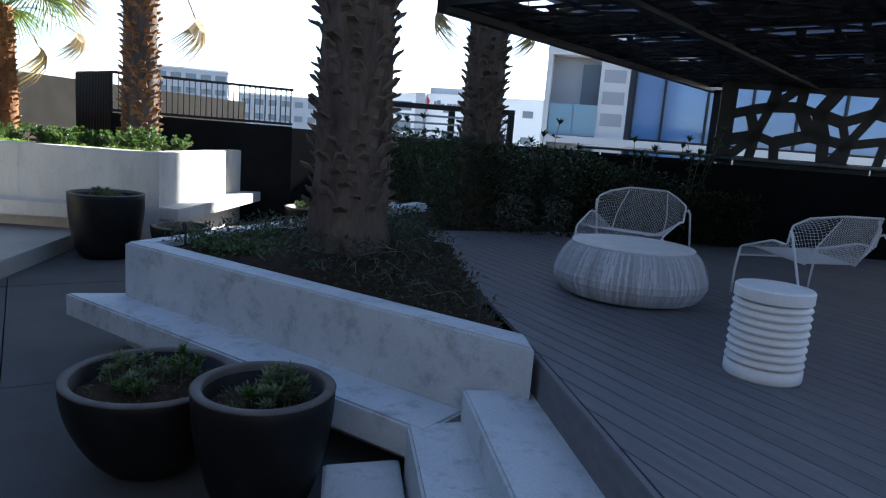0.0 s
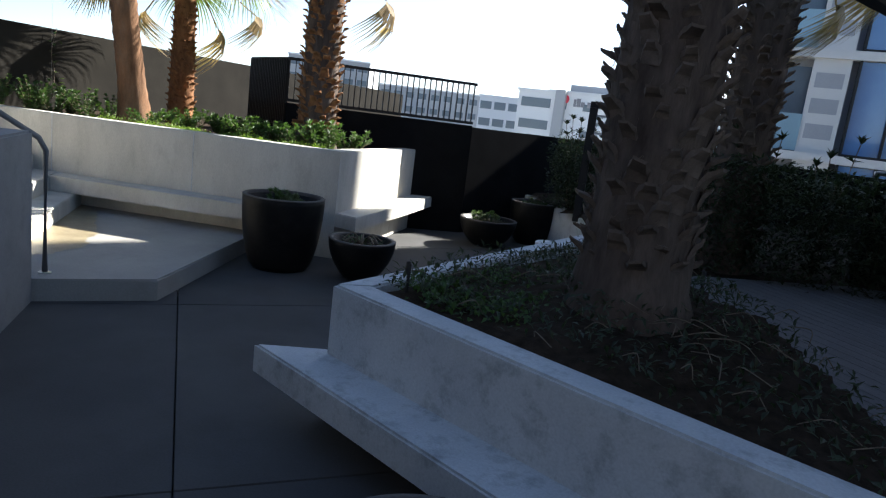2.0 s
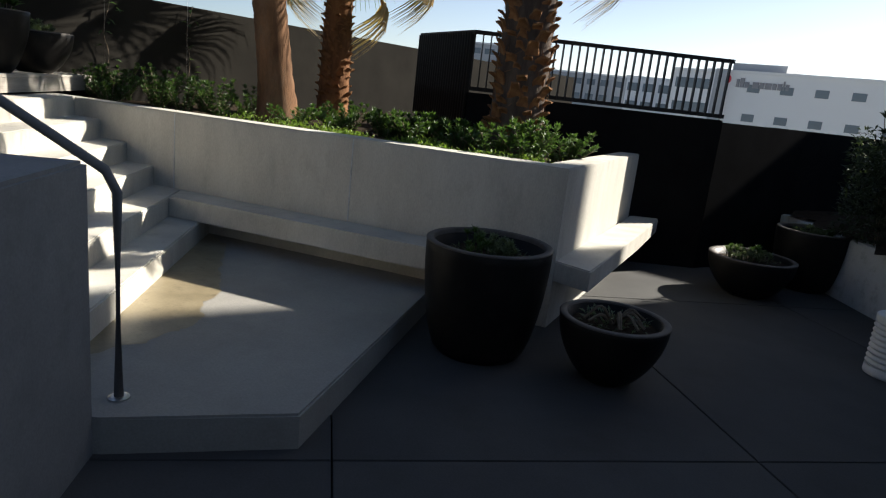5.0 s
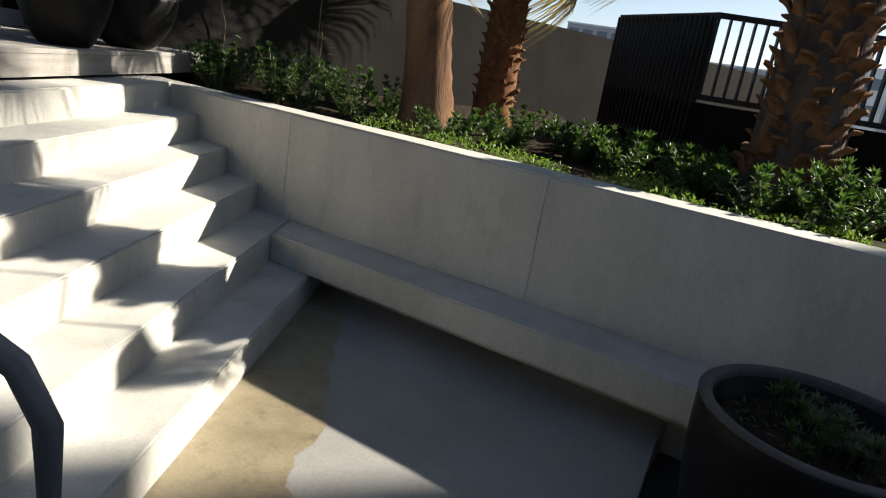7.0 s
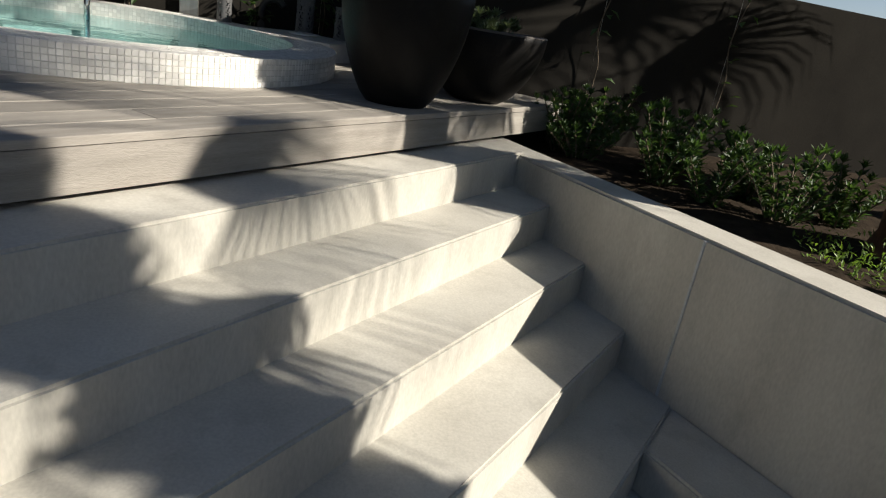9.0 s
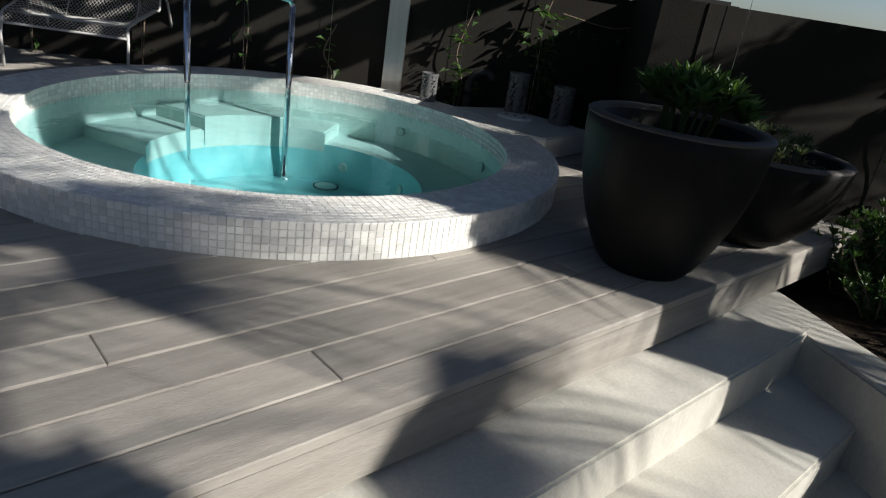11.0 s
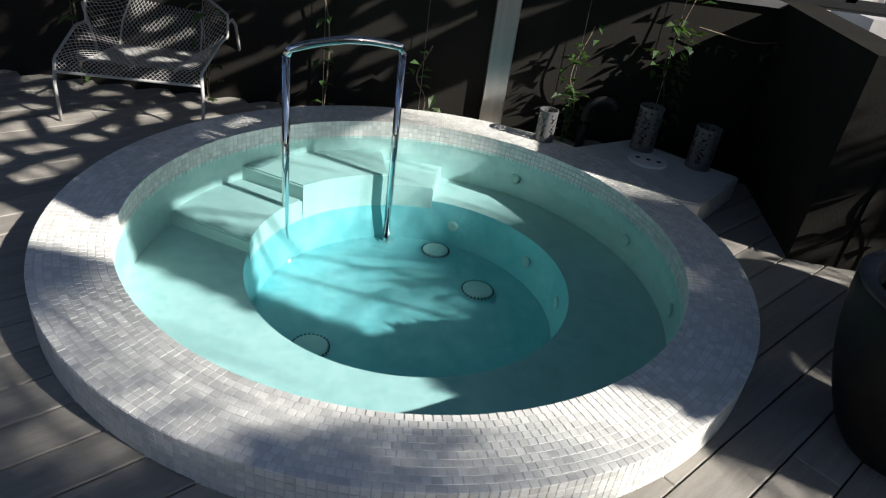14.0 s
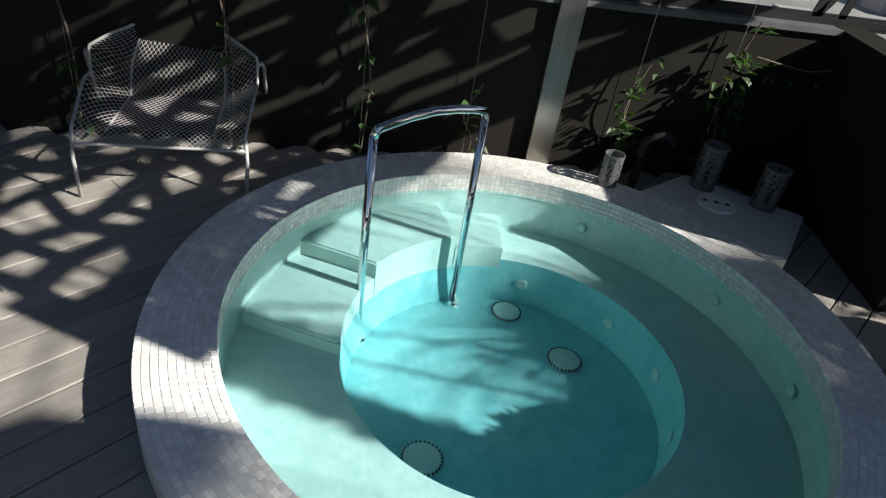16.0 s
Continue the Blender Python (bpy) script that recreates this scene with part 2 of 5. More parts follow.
# ---- building helpers ----
def mesh_of(name, bm, mat, smooth=False):
    me = bpy.data.meshes.new(name)
    bm.to_mesh(me)
    bm.free()
    me.materials.append(mat)
    if smooth:
        me.polygons.foreach_set("use_smooth", [True] * len(me.polygons))
    return me


def part(name, bm, mat, parent=None, label="", smooth=False):
    ob = new(name, mesh_of(name, bm, mat, smooth))
    ob.parent = parent
    if label:
        tagged(ob, label)
    return ob


def thing(name, label, category, at=(0, 0, 0), turn=0.0, group="", kind=""):
    ob = new(name)
    ob.matrix_basis = pose(*at, 0, 0, turn)
    return tagged(ob, label, category, group, kind)


def structure(name, bm, mat, label="", category="", smooth=False):
    return tagged(part(name, bm, mat, None, "", smooth), label, category, "", "structure")


def box(bm, x0, x1, y0, y1, z0, z1):
    v = [bm.verts.new((x, y, z)) for z in (z0, z1) for x, y in ((x0, y0), (x1, y0), (x1, y1), (x0, y1))]
    for f in ((3, 2, 1, 0), (4, 5, 6, 7), (0, 1, 5, 4), (1, 2, 6, 5), (2, 3, 7, 6), (3, 0, 4, 7)):
        bm.faces.new([v[i] for i in f])
    return bm


def prism(poly, z0, z1, bevel=0.0, bm=None):
    """A plan outline, counter-clockwise or not, raised from z0 to z1."""
    bm = bm or bmesh.new()
    area = sum(a[0] * b[1] - b[0] * a[1] for a, b in zip(poly, poly[1:] + poly[:1]))
    pts = poly if area > 0 else poly[::-1]
    lo = [bm.verts.new((x, y, z0)) for x, y in pts]
    hi = [bm.verts.new((x, y, z1)) for x, y in pts]
    bm.faces.new(lo[::-1])
    top = bm.faces.new(hi)
    n = len(pts)
    for i in range(n):
        bm.faces.new((lo[i], lo[(i + 1) % n], hi[(i + 1) % n], hi[i]))
    if bevel:
        bmesh.ops.bevel(bm, geom=list(top.edges), offset=bevel, segments=2, affect="EDGES")
    return bm


def lathe(profile, n=48, bm=None, centre=(0, 0), cap=True):
    bm = bm or bmesh.new()
    rings = []
    for r, z in profile:
        rings.append([bm.verts.new((centre[0] + r * math.cos(2 * math.pi * i / n), centre[1] + r * math.sin(2 * math.pi * i / n), z)) for i in range(n)])
    for a, b in zip(rings, rings[1:]):
        for i in range(n):
            bm.faces.new((a[i], a[(i + 1) % n], b[(i + 1) % n], b[i]))
    if cap:
        bm.faces.new(rings[0][::-1])
        bm.faces.new(rings[-1])
    return bm


def tube(points, radius, n=8, bm=None):
    """A round bar along a line of points; radius a number or one per point."""
    bm = bm or bmesh.new()
    pts = [Vector(p) for p in points]
    radii = radius if isinstance(radius, (list, tuple)) else [radius] * len(pts)
    rings = []
    for i, p in enumerate(pts):
        d = (pts[min(i + 1, len(pts) - 1)] - pts[max(i - 1, 0)]).normalized()
        side = d.cross(Vector((0, 0, 1)))
        side = side.normalized() if side.length > 1e-3 else Vector((1, 0, 0))
        up = side.cross(d)
        rings.append([bm.verts.new(p + radii[i] * (math.cos(2 * math.pi * k / n) * side + math.sin(2 * math.pi * k / n) * up)) for k in range(n)])
    for a, b in zip(rings, rings[1:]):
        for k in range(n):
            bm.faces.new((a[k], a[(k + 1) % n], b[(k + 1) % n], b[k]))
    bm.faces.new(rings[0][::-1])
    bm.faces.new(rings[-1])
    return bm


def arc(points, steps=6):
    """A smooth line through the given points."""
    p = [Vector(q) for q in points]
    p = [2 * p[0] - p[1]] + p + [2 * p[-1] - p[-2]]
    out = []
    for i in range(1, len(p) - 2):
        for k in range(steps):
            s = k / steps
            out.append(0.5 * (2 * p[i] + (p[i + 1] - p[i - 1]) * s + (2 * p[i - 1] - 5 * p[i] + 4 * p[i + 1] - p[i + 2]) * s * s + (3 * p[i] - p[i - 1] - 3 * p[i + 1] + p[i + 2]) * s ** 3))
    return out + [p[-2]]


def leaf(bm, at, along, length, width, fold=0.25, tip=1.0):
    """One folded leaf blade from a point, six corners."""
    d = Vector(along).normalized()
    side = d.cross(Vector((random.uniform(-0.4, 0.4), random.uniform(-0.4, 0.4), 1)))
    side = side.normalized() if side.length > 1e-3 else Vector((1, 0, 0))
    up = side.cross(d)
    a = Vector(at)
    mid = a + d * length * 0.5
    end = a + d * length - up * length * 0.12 * tip
    v = [bm.verts.new(q) for q in (a, mid + side * width * 0.5 + up * width * fold, end, mid - side * width * 0.5 + up * width * fold, mid)]
    bm.faces.new((v[0], v[4], v[1]))
    bm.faces.new((v[1], v[4], v[2]))
    bm.faces.new((v[0], v[3], v[4]))
    bm.faces.new((v[3], v[2], v[4]))


def inside(x, y, poly):
    hit = False
    for (x0, y0), (x1, y1) in zip(poly, poly[1:] + poly[:1]):
        if (y0 > y) != (y1 > y) and x < (x1 - x0) * (y - y0) / (y1 - y0) + x0:
            hit = not hit
    return hit


def shift_poly(poly, d):
    """The outline moved inwards by d (for a counter-clockwise one)."""
    area = sum(a[0] * b[1] - b[0] * a[1] for a, b in zip(poly, poly[1:] + poly[:1]))
    sgn = 1 if area > 0 else -1
    out = []
    n = len(poly)
    for i in range(n):
        a, b, c = (Vector(poly[j % n]) for j in (i - 1, i, i + 1))
        d1, d2 = (b - a).normalized(), (c - b).normalized()
        n1, n2 = Vector((-d1.y, d1.x)) * sgn, Vector((-d2.y, d2.x)) * sgn
        m = (n1 + n2) / max(0.25, 1 + n1.dot(n2))
        out.append(tuple(b + m * d))
    return out


# ---- large structure ----
E_DIR, U_DIR = (-0.652, 0.758), (-0.758, -0.652)


def ue(u, e):
    """Plan place from metres up the stairs (u) and along the step edges (e)."""
    return (U_DIR[0] * u + E_DIR[0] * e, U_DIR[1] * u + E_DIR[1] * e)


def wall_y(x):
    """Front face of the long raised planter wall."""
    return 8.46 + 0.25 * (x + 4.07)


def e_at_wall(u, back=0.06):
    """Where a step edge at u runs into the planter wall."""
    lo, hi = 6.0, 14.0
    for _ in range(40):
        mid = (lo + hi) / 2
        x, y = ue(u, mid)
        if y < wall_y(x) + back:
            lo = mid
        else:
            hi = mid
    return lo


RISE = 0.17
SPA = (-9.46, 5.22)
R_IN, R_OUT = 1.04, 1.276
DECK_Z, RIM_Z = 1.36, 1.482

# far land, and the block of flats on whose roof the terrace lies
structure("ground", box(bmesh.new(), -4000, 4000, -4000, 4000, -33, -32), LAND, "hazy grey-green city land far below the terrace", "ground")
structure("terrace_slab", box(bmesh.new(), -12.4, 9.0, -4.0, 16.0, -0.6, -0.08), PAVING, "concrete roof slab under the terrace", "floor")
structure("building_below", box(bmesh.new(), -12.2, 8.8, -3.8, 15.8, -32, -0.6), CITY_GREY, "grey building under the roof terrace", "building")

# poured paving in large panels
floor = tagged(new("floor"), "smooth grey concrete terrace paving with thin saw-cut joints", "floor", "", "structure")
ax, ay = Vector((0.70, -0.714)), Vector((0.714, 0.70))
org = Vector((-3.95, 6.1))
for i in range(-4, 6):
    for j in range(-5, 5):
        q = [org + ax * (2.6 * (i + a)) + ay * (2.1 * (j + b)) for a, b in ((0, 0), (1, 0), (1, 1), (0, 1))]
        c = sum(q, Vector((0, 0))) / 4
        if not (-7.5 < c.x < 5.5 and -3.2 < c.y < 15):
            continue
        bm = prism([tuple(p) for p in shift_poly([tuple(v) for v in q], 0.004)], -0.079, 0.0, 0.003)
        ob = part("slab", bm, PAVING, floor)

# raised planter: long wall, side wall and back
FC = (-4.07, 8.46)
WALL_END = (-9.05, wall_y(-9.05))
wall_poly = [WALL_END, FC, (-4.31, 10.15), (-4.50, 11.35), (-4.70, 11.33), (-4.52, 10.2), (-4.29, 8.62), (-9.05, wall_y(-9.05) + 0.2)]
wall_planter = structure("wall_planter", prism(wall_poly, -0.05, 1.18, 0.012), CONCRETE, "pale board-formed concrete planter wall with sunlit top", "wall")
for x in (-5.72, -7.42):
    bm = bmesh.new()
    y = wall_y(x)
    box(bm, x - 0.006, x + 0.006, y - 0.003, y + 0.02, 0.512, 1.17)
    part("joint", bm, CONCRETE_OLD, wall_planter)
soil_poly = [(-9.0, wall_y(-9.0) + 0.19), (-4.30, 8.61), (-4.53, 10.2), (-4.7, 11.3), (-6.0, 10.3), (-7.2, 10.9), (-9.42, 13.0), (-9.62, 8.6), (-9.64, 7.6), (-9.5, 7.5)]


def soil(name, poly, z, mound, step=0.14, rough=0.05):
    bm = bmesh.new()
    xs, ys = [p[0] for p in poly], [p[1] for p in poly]
    nx, ny = int((max(xs) - min(xs)) / step) + 2, int((max(ys) - min(ys)) / step) + 2
    grid = {}
    for i in range(nx):
        for j in range(ny):
            x, y = min(xs) + i * step, min(ys) + j * step
            grid[i, j] = (x, y, z + mound(x, y) + rough * noise.noise((x * 3, y * 3, 1)) + 0.4 * rough * noise.noise((x * 11, y * 11, 5)))
    made = {}
    for i in range(nx - 1):
        for j in range(ny - 1):
            ids = ((i, j), (i + 1, j), (i + 1, j + 1), (i, j + 1))
            if any(inside(grid[k][0], grid[k][1], poly) for k in ids):
                for k in ids:
                    if k not in made:
                        made[k] = bm.verts.new(grid[k])
                bm.faces.new([made[k] for k in ids])
    return tagged(part(name, bm, SOIL, None, "", True), "dark loose planting soil with leaf litter", "soil", "", "stuff")


soil("planter_soil", soil_poly, 1.06, lambda x, y: 0.05)
structure("planter_fill", prism(shift_poly(soil_poly, 0.02), -0.05, 0.98), SOIL, "earth fill of the raised planter", "soil")

# benches carried by the planter wall
U2 = 0.305 + 0.278 - 0.002
bench_poly = [ue(U2, e_at_wall(U2, -0.002)), (-4.4, wall_y(-4.4)), (-4.40, wall_y(-4.40) - 0.335), ue(U2, e_at_wall(U2, -0.335))]
structure("bench_long", prism([(x, y - 0.001) for x, y in bench_poly], 0.345, 0.51, 0.01), CONCRETE, "floating concrete bench along the planter wall", "bench")
side_poly = [(-4.10, 8.62), (-4.08, 8.47), (-3.78, 8.42), (-4.02, 10.2), (-4.2, 11.35), (-4.49, 11.35), (-4.30, 10.15)]
structure("bench_side", prism(side_poly, 0.36, 0.51, 0.01), CONCRETE, "floating concrete bench round the planter corner", "bench")

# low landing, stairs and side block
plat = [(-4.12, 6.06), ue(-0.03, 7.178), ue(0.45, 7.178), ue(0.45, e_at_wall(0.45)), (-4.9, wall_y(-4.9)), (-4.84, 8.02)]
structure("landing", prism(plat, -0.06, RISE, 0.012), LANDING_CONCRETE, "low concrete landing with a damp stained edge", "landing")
stairs = tagged(new("stairs"), "broad pale concrete steps dappled with palm shadows", "stairs", "", "structure")
NOSE = [0.305 + 0.278 * i for i in range(6)]
for i, u in enumerate(NOSE):
    back = NOSE[i + 1] + 0.02 if i < 5 else 2.4
    poly = [ue(u, 7.177), ue(back, 7.177), ue(back, e_at_wall(back)), ue(u, e_at_wall(u))]
    part("step", prism(poly, 0.0 if i == 0 else RISE * i - 0.02, RISE * (i + 2), 0.009), CONCRETE, stairs)
bm = bmesh.new()
rim = [ue(0.31, 7.75), ue(0.302, 10.45), ue(0.07, 9.98), ue(-0.02, 9.35), ue(-0.11, 9.05), ue(-0.11, 8.55), ue(-0.15, 8.28), ue(0.05, 7.99), ue(0.2, 7.8)]
fine_rim = [tuple(v)[:2] for v in arc([(*p, 0) for p in rim[1:]], 12)]
fine_rim = [(x + 0.05 * noise.noise((x * 7, y * 7, 0)) + 0.025 * noise.noise((x * 23, y * 23, 0)), y + 0.05 * noise.noise((x * 7, y * 7, 3)) + 0.025 * noise.noise((x * 23, y * 23, 3))) for x, y in fine_rim]
bm.faces.new([bm.verts.new((x, y, RISE + 0.003)) for x, y in [rim[0]] + fine_rim])
bmesh.ops.triangulate(bm, faces=bm.faces[:])
bmesh.ops.recalc_face_normals(bm, faces=bm.faces[:])
tagged(part("puddle_stain", bm, WET), "brown damp dirt stain on the concrete landing", "stain", "", "stuff")
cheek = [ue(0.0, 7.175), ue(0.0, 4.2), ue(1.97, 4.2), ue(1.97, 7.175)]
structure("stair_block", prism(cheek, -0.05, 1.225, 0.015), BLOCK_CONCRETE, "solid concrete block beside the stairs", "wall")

# stair handrail
rail = thing("stair_handrail", "grey painted steel handrail at the foot of the stairs", "handrail")
hb = Vector((-4.76, 5.60, 0))
up_dir = Vector((U_DIR[0], U_DIR[1], 0.17 / 0.278)).normalized()
top = hb + Vector((0, 0, 1.14))
part("rail", tube([hb + Vector((0, 0, 0.165)), hb + Vector((0, 0, 1.08)), top + up_dir * 0.05, top + up_dir * 0.6, top + up_dir * 2.2], 0.021, 12), GREY_METAL, rail, "", True)
part("base_plate", lathe([(0.045, 0.168), (0.045, 0.178), (0.03, 0.182)], 20, None, (hb.x, hb.y)), STEEL, rail)
far_post = top + up_dir * 2.1
part("post", tube([(far_post.x, far_post.y, 1.0), tuple(far_post)], 0.019, 10), GREY_METAL, rail)

# spa deck
deck = tagged(new("deck_spa"), "weathered grey-brown timber deck round the spa", "deck", "", "structure")
deck_back = -10.92
PITCH, GAP = 0.137, 0.005
joist = prism([ue(1.98, 3.6), ue(1.98, 12.1), ue(2.40, 12.1), ue(2.40, 3.6)], 1.1, 1.32)
part("joist", joist, BLACK_WALL, deck)
u = 1.915
rows_u = []
while u < 6.8:
    rows_u.append(u)
    u += PITCH


def e_limits(u):
    """The stretch of a board between the deck's end and the walls at the back and side."""
    e0 = 2.6
    e1 = 12.18
    e_wall = (deck_back - U_DIR[0] * u) / E_DIR[0]
    return e0, min(e1, e_wall)


bm = bmesh.new()
for i in range(46):
    for j in range(64):
        u0, v0 = 2.0 + 0.1 * i, 3.0 + 0.14 * j
        x, y = ue(u0 + 0.05, v0 + 0.07)
        if -10.85 < x and 1.4 < y and math.hypot(x - SPA[0], y - SPA[1]) > R_OUT + 0.06 and v0 < 11.95:
            bm.faces.new([bm.verts.new((*ue(a, b), DECK_Z - 0.03)) for a, b in ((u0, v0), (u0, v0 + 0.14), (u0 + 0.1, v0 + 0.14), (u0 + 0.1, v0))])
bmesh.ops.remove_doubles(bm, verts=bm.verts[:], dist=0.001)
bmesh.ops.recalc_face_normals(bm, faces=bm.faces[:])
part("deck_bed", bm, BLACK_WALL, deck)
cu = SPA[0] * U_DIR[0] + SPA[1] * U_DIR[1]
ce = SPA[0] * E_DIR[0] + SPA[1] * E_DIR[1]
for k, u in enumerate(rows_u):
    e0, e1 = e_limits(u + PITCH / 2)
    y_low = 1.6
    e0 = max(e0, (y_low - U_DIR[1] * u) / E_DIR[1])
    if e1 - e0 < 0.15:
        continue
    spans = [(e0, e1)]
    du = u + PITCH / 2 - cu
    if abs(du) < R_OUT - 0.05:
        h = math.sqrt(max(0.0025, (R_OUT - 0.07) ** 2 - du * du))
        spans = [(e0, ce - h), (ce + h, e1)]
    for s0, s1 in spans:
        if s1 - s0 < 0.1:
            continue
        cuts = [s0]
        nxt = s0 + 1.2 + 2.4 * ((k * 0.37) % 1)
        while nxt < s1 - 0.6:
            cuts.append(nxt)
            nxt += 3.4
        cuts.append(s1)
        for a, b in zip(cuts, cuts[1:]):
            bm = box(bmesh.new(), -(PITCH - GAP) / 2, (PITCH - GAP) / 2, -(b - a) / 2 + 0.001, (b - a) / 2 - 0.001, -0.024, 0)
            bmesh.ops.bevel(bm, geom=[e for e in bm.edges if abs(e.verts[0].co.z) < 1e-6 and abs(e.verts[1].co.z) < 1e-6], offset=0.003, segments=1, affect="EDGES")
            ob = part("board", bm, TIMBER, deck)
            x, y = ue(u + PITCH / 2, (a + b) / 2)
            ob.matrix_basis = pose(x, y, DECK_Z + random.uniform(-0.0008, 0.0008), 0, 0, math.degrees(math.atan2(-E_DIR[0], E_DIR[1])))
for a, b in ((5.0, 8.2), (8.203, 11.36), (11.363, 12.18)):
    bm = box(bmesh.new(), -0.012, 0.012, -(b - a) / 2, (b - a) / 2, -0.15, -0.027)
    ob = part("fascia_board", bm, TIMBER, deck)
    x, y = ue(1.93, (a + b) / 2)
    ob.matrix_basis = pose(x, y, DECK_Z, 0, 0, math.degrees(math.atan2(-E_DIR[0], E_DIR[1])))
side_a, side_b = ue(1.93, 12.165), ue(3.9, 12.165)
bm = prism([side_a, side_b, ue(3.9, 12.14), ue(1.945, 12.14)], DECK_Z - 0.15, DECK_Z - 0.027)
part("fascia_board", bm, TIMBER, deck)

# dark rendered wall behind spa and palms, with its steel post
structure("wall_back", box(bmesh.new(), -11.15, -10.93, 1.2, 7.1, -0.05, 2.22), DARK_WALL, "charcoal rendered boundary wall with climbing vines", "wall")
structure("wall_cap", box(bmesh.new(), -11.18, -10.90, 1.2, 7.097, 2.222, 2.25), GREY_METAL, "thin metal capping on the boundary wall", "wall cap")
structure("wall_return", prism([(-11.15, 7.14), (-9.70, 6.88), (-9.66, 7.08), (-11.15, 7.34)], -0.05, 2.25), DARK_WALL, "charcoal rendered wall return beside the spa", "wall")
structure("wall_back_palms", prism([(-9.655, 7.082), (-9.60, 9.0), (-9.40, 13.9), (-9.25, 20.0), (-9.45, 20.0), (-9.60, 13.9), (-9.80, 9.0), (-9.85, 7.11)], -0.05, 2.25), DARK_WALL, "charcoal rendered boundary wall behind the palms", "wall")
structure("wall_spa_side", box(bmesh.new(), -10.93, -6.0, 1.1, 1.3, -0.05, 3.2), BLACK_WALL, "black boundary wall beside the spa deck", "wall")

# near planter with bench, steps and low deck
PL, PR = (-2.02, 5.18), (0.90, 4.03)
planter = tagged(new("planter_near"), "weathered white concrete planter with a bench along its face", "planter", "", "structure")
part("wall_front", prism([PL, PR, (0.84, 4.24), (-1.86, 5.30)], -0.05, 0.747, 0.012), CONCRETE_OLD, planter)
part("wall_left", prism([(-2.021, 5.184), (-1.859, 5.303), (-0.98, 9.85), (-1.16, 9.9)], -0.05, 0.745, 0.012), CONCRETE_OLD, planter)
part("bench_slab", prism([(-2.39, 5.05), (-2.06, 5.24), (0.60, 4.15), (0.47, 3.86)], 0.21, 0.365, 0.012), CONCRETE_OLD, planter)
part("wall_return", prism([(-1.161, 9.902), (-1.03, 10.05), (-3.05, 13.0), (-3.2, 12.9)], -0.05, 0.62, 0.012), CONCRETE_OLD, planter)
soil("near_soil", [(-1.87, 5.28), (0.80, 4.24), (-0.55, 7.78), (-1.0, 9.9)], 0.63, lambda x, y: 0.20 * math.exp(-((x + 0.6) ** 2 + (y - 6.0) ** 2) / 1.6), 0.05)
soil("hedge_soil", [(-1.06, 9.96), (-0.53, 7.75), (0.95, 8.85), (6.0, 9.6), (6.0, 14.2), (-3.1, 14.2), (-3.05, 12.95)], 0.6, lambda x, y: 0.05, 0.3)
low_steps = tagged(new("stairs_low"), "concrete steps up to the lower timber deck", "stairs", "", "structure")
d0, dd = Vector((0.89, 4.15)), Vector((0.35, -0.937))
nn = Vector((-0.937, -0.35))
for i, (off, z) in enumerate(((0.31, 0.51), (0.56, 0.362), (0.92, 0.17))):
    a0 = d0 + nn * (off - 0.30) + dd * (-0.02 if i == 0 else 0.02)
    poly = [d0 + nn * off + dd * (0.0 if i == 0 else 0.05), d0 + nn * (off - 0.34) + dd * 0.0, d0 + nn * (off - 0.34) + dd * 5.2, d0 + nn * off + dd * 5.2]
    part("step", prism([tuple(p) for p in poly], -0.05, z, 0.012), CONCRETE_OLD, low_steps)
low_deck = tagged(new("deck_low"), "dark grey timber deck with lounge chairs", "deck", "", "structure")
part("edge_board", prism([tuple(d0 - dd * 0.02), tuple(d0 + dd * 5.2), tuple(d0 + dd * 5.2 - nn * 0.03), tuple(d0 - nn * 0.03 - dd * 0.02)], 0.40, 0.683, 0.004), TIMBER_GREY, low_deck)
LOW_Z = 0.68
area = [(0.925, 4.165), (2.745, -0.7), (6.2, -0.7), (6.2, 9.4), (0.95, 8.85), (-0.52, 7.72)]


def crossings(u):
    hits = []
    for (x0, y0), (x1, y1) in zip(area, area[1:] + area[:1]):
        u0, u1 = x0 * U_DIR[0] + y0 * U_DIR[1], x1 * U_DIR[0] + y1 * U_DIR[1]
        if (u0 > u) != (u1 > u):
            s = (u - u0) / (u1 - u0)
            hits.append((x0 + s * (x1 - x0)) * E_DIR[0] + (y0 + s * (y1 - y0)) * E_DIR[1])
    return sorted(hits)


board_yaw = math.degrees(math.atan2(-E_DIR[0], E_DIR[1]))
for k in range(0, 84):
    u = -9.8 + 0.108 * k + 0.054
    lo, hi = crossings(u - 0.051), crossings(u + 0.051)
    if len(lo) != len(hi):
        continue
    for q in range(0, len(lo), 2):
        a = (lo[q] + lo[q + 1]) / 2
        bm = prism([(-0.051, hi[q] - a), (0.051, lo[q] - a), (0.051, lo[q + 1] - a), (-0.051, hi[q + 1] - a)], -0.024, 0.0)
        ob = part("board", bm, TIMBER_GREY, low_deck)
        ob.matrix_basis = pose(*ue(u, a), LOW_Z, 0, 0, board_yaw)
u_lo = prism([(1.0, 4.3), (2.8, -0.6), (6.1, -0.6), (6.1, 9.3), (1.0, 8.8), (-0.4, 7.75)], 0.3, 0.65)
part("joist", u_lo, BLACK_WALL, low_deck)

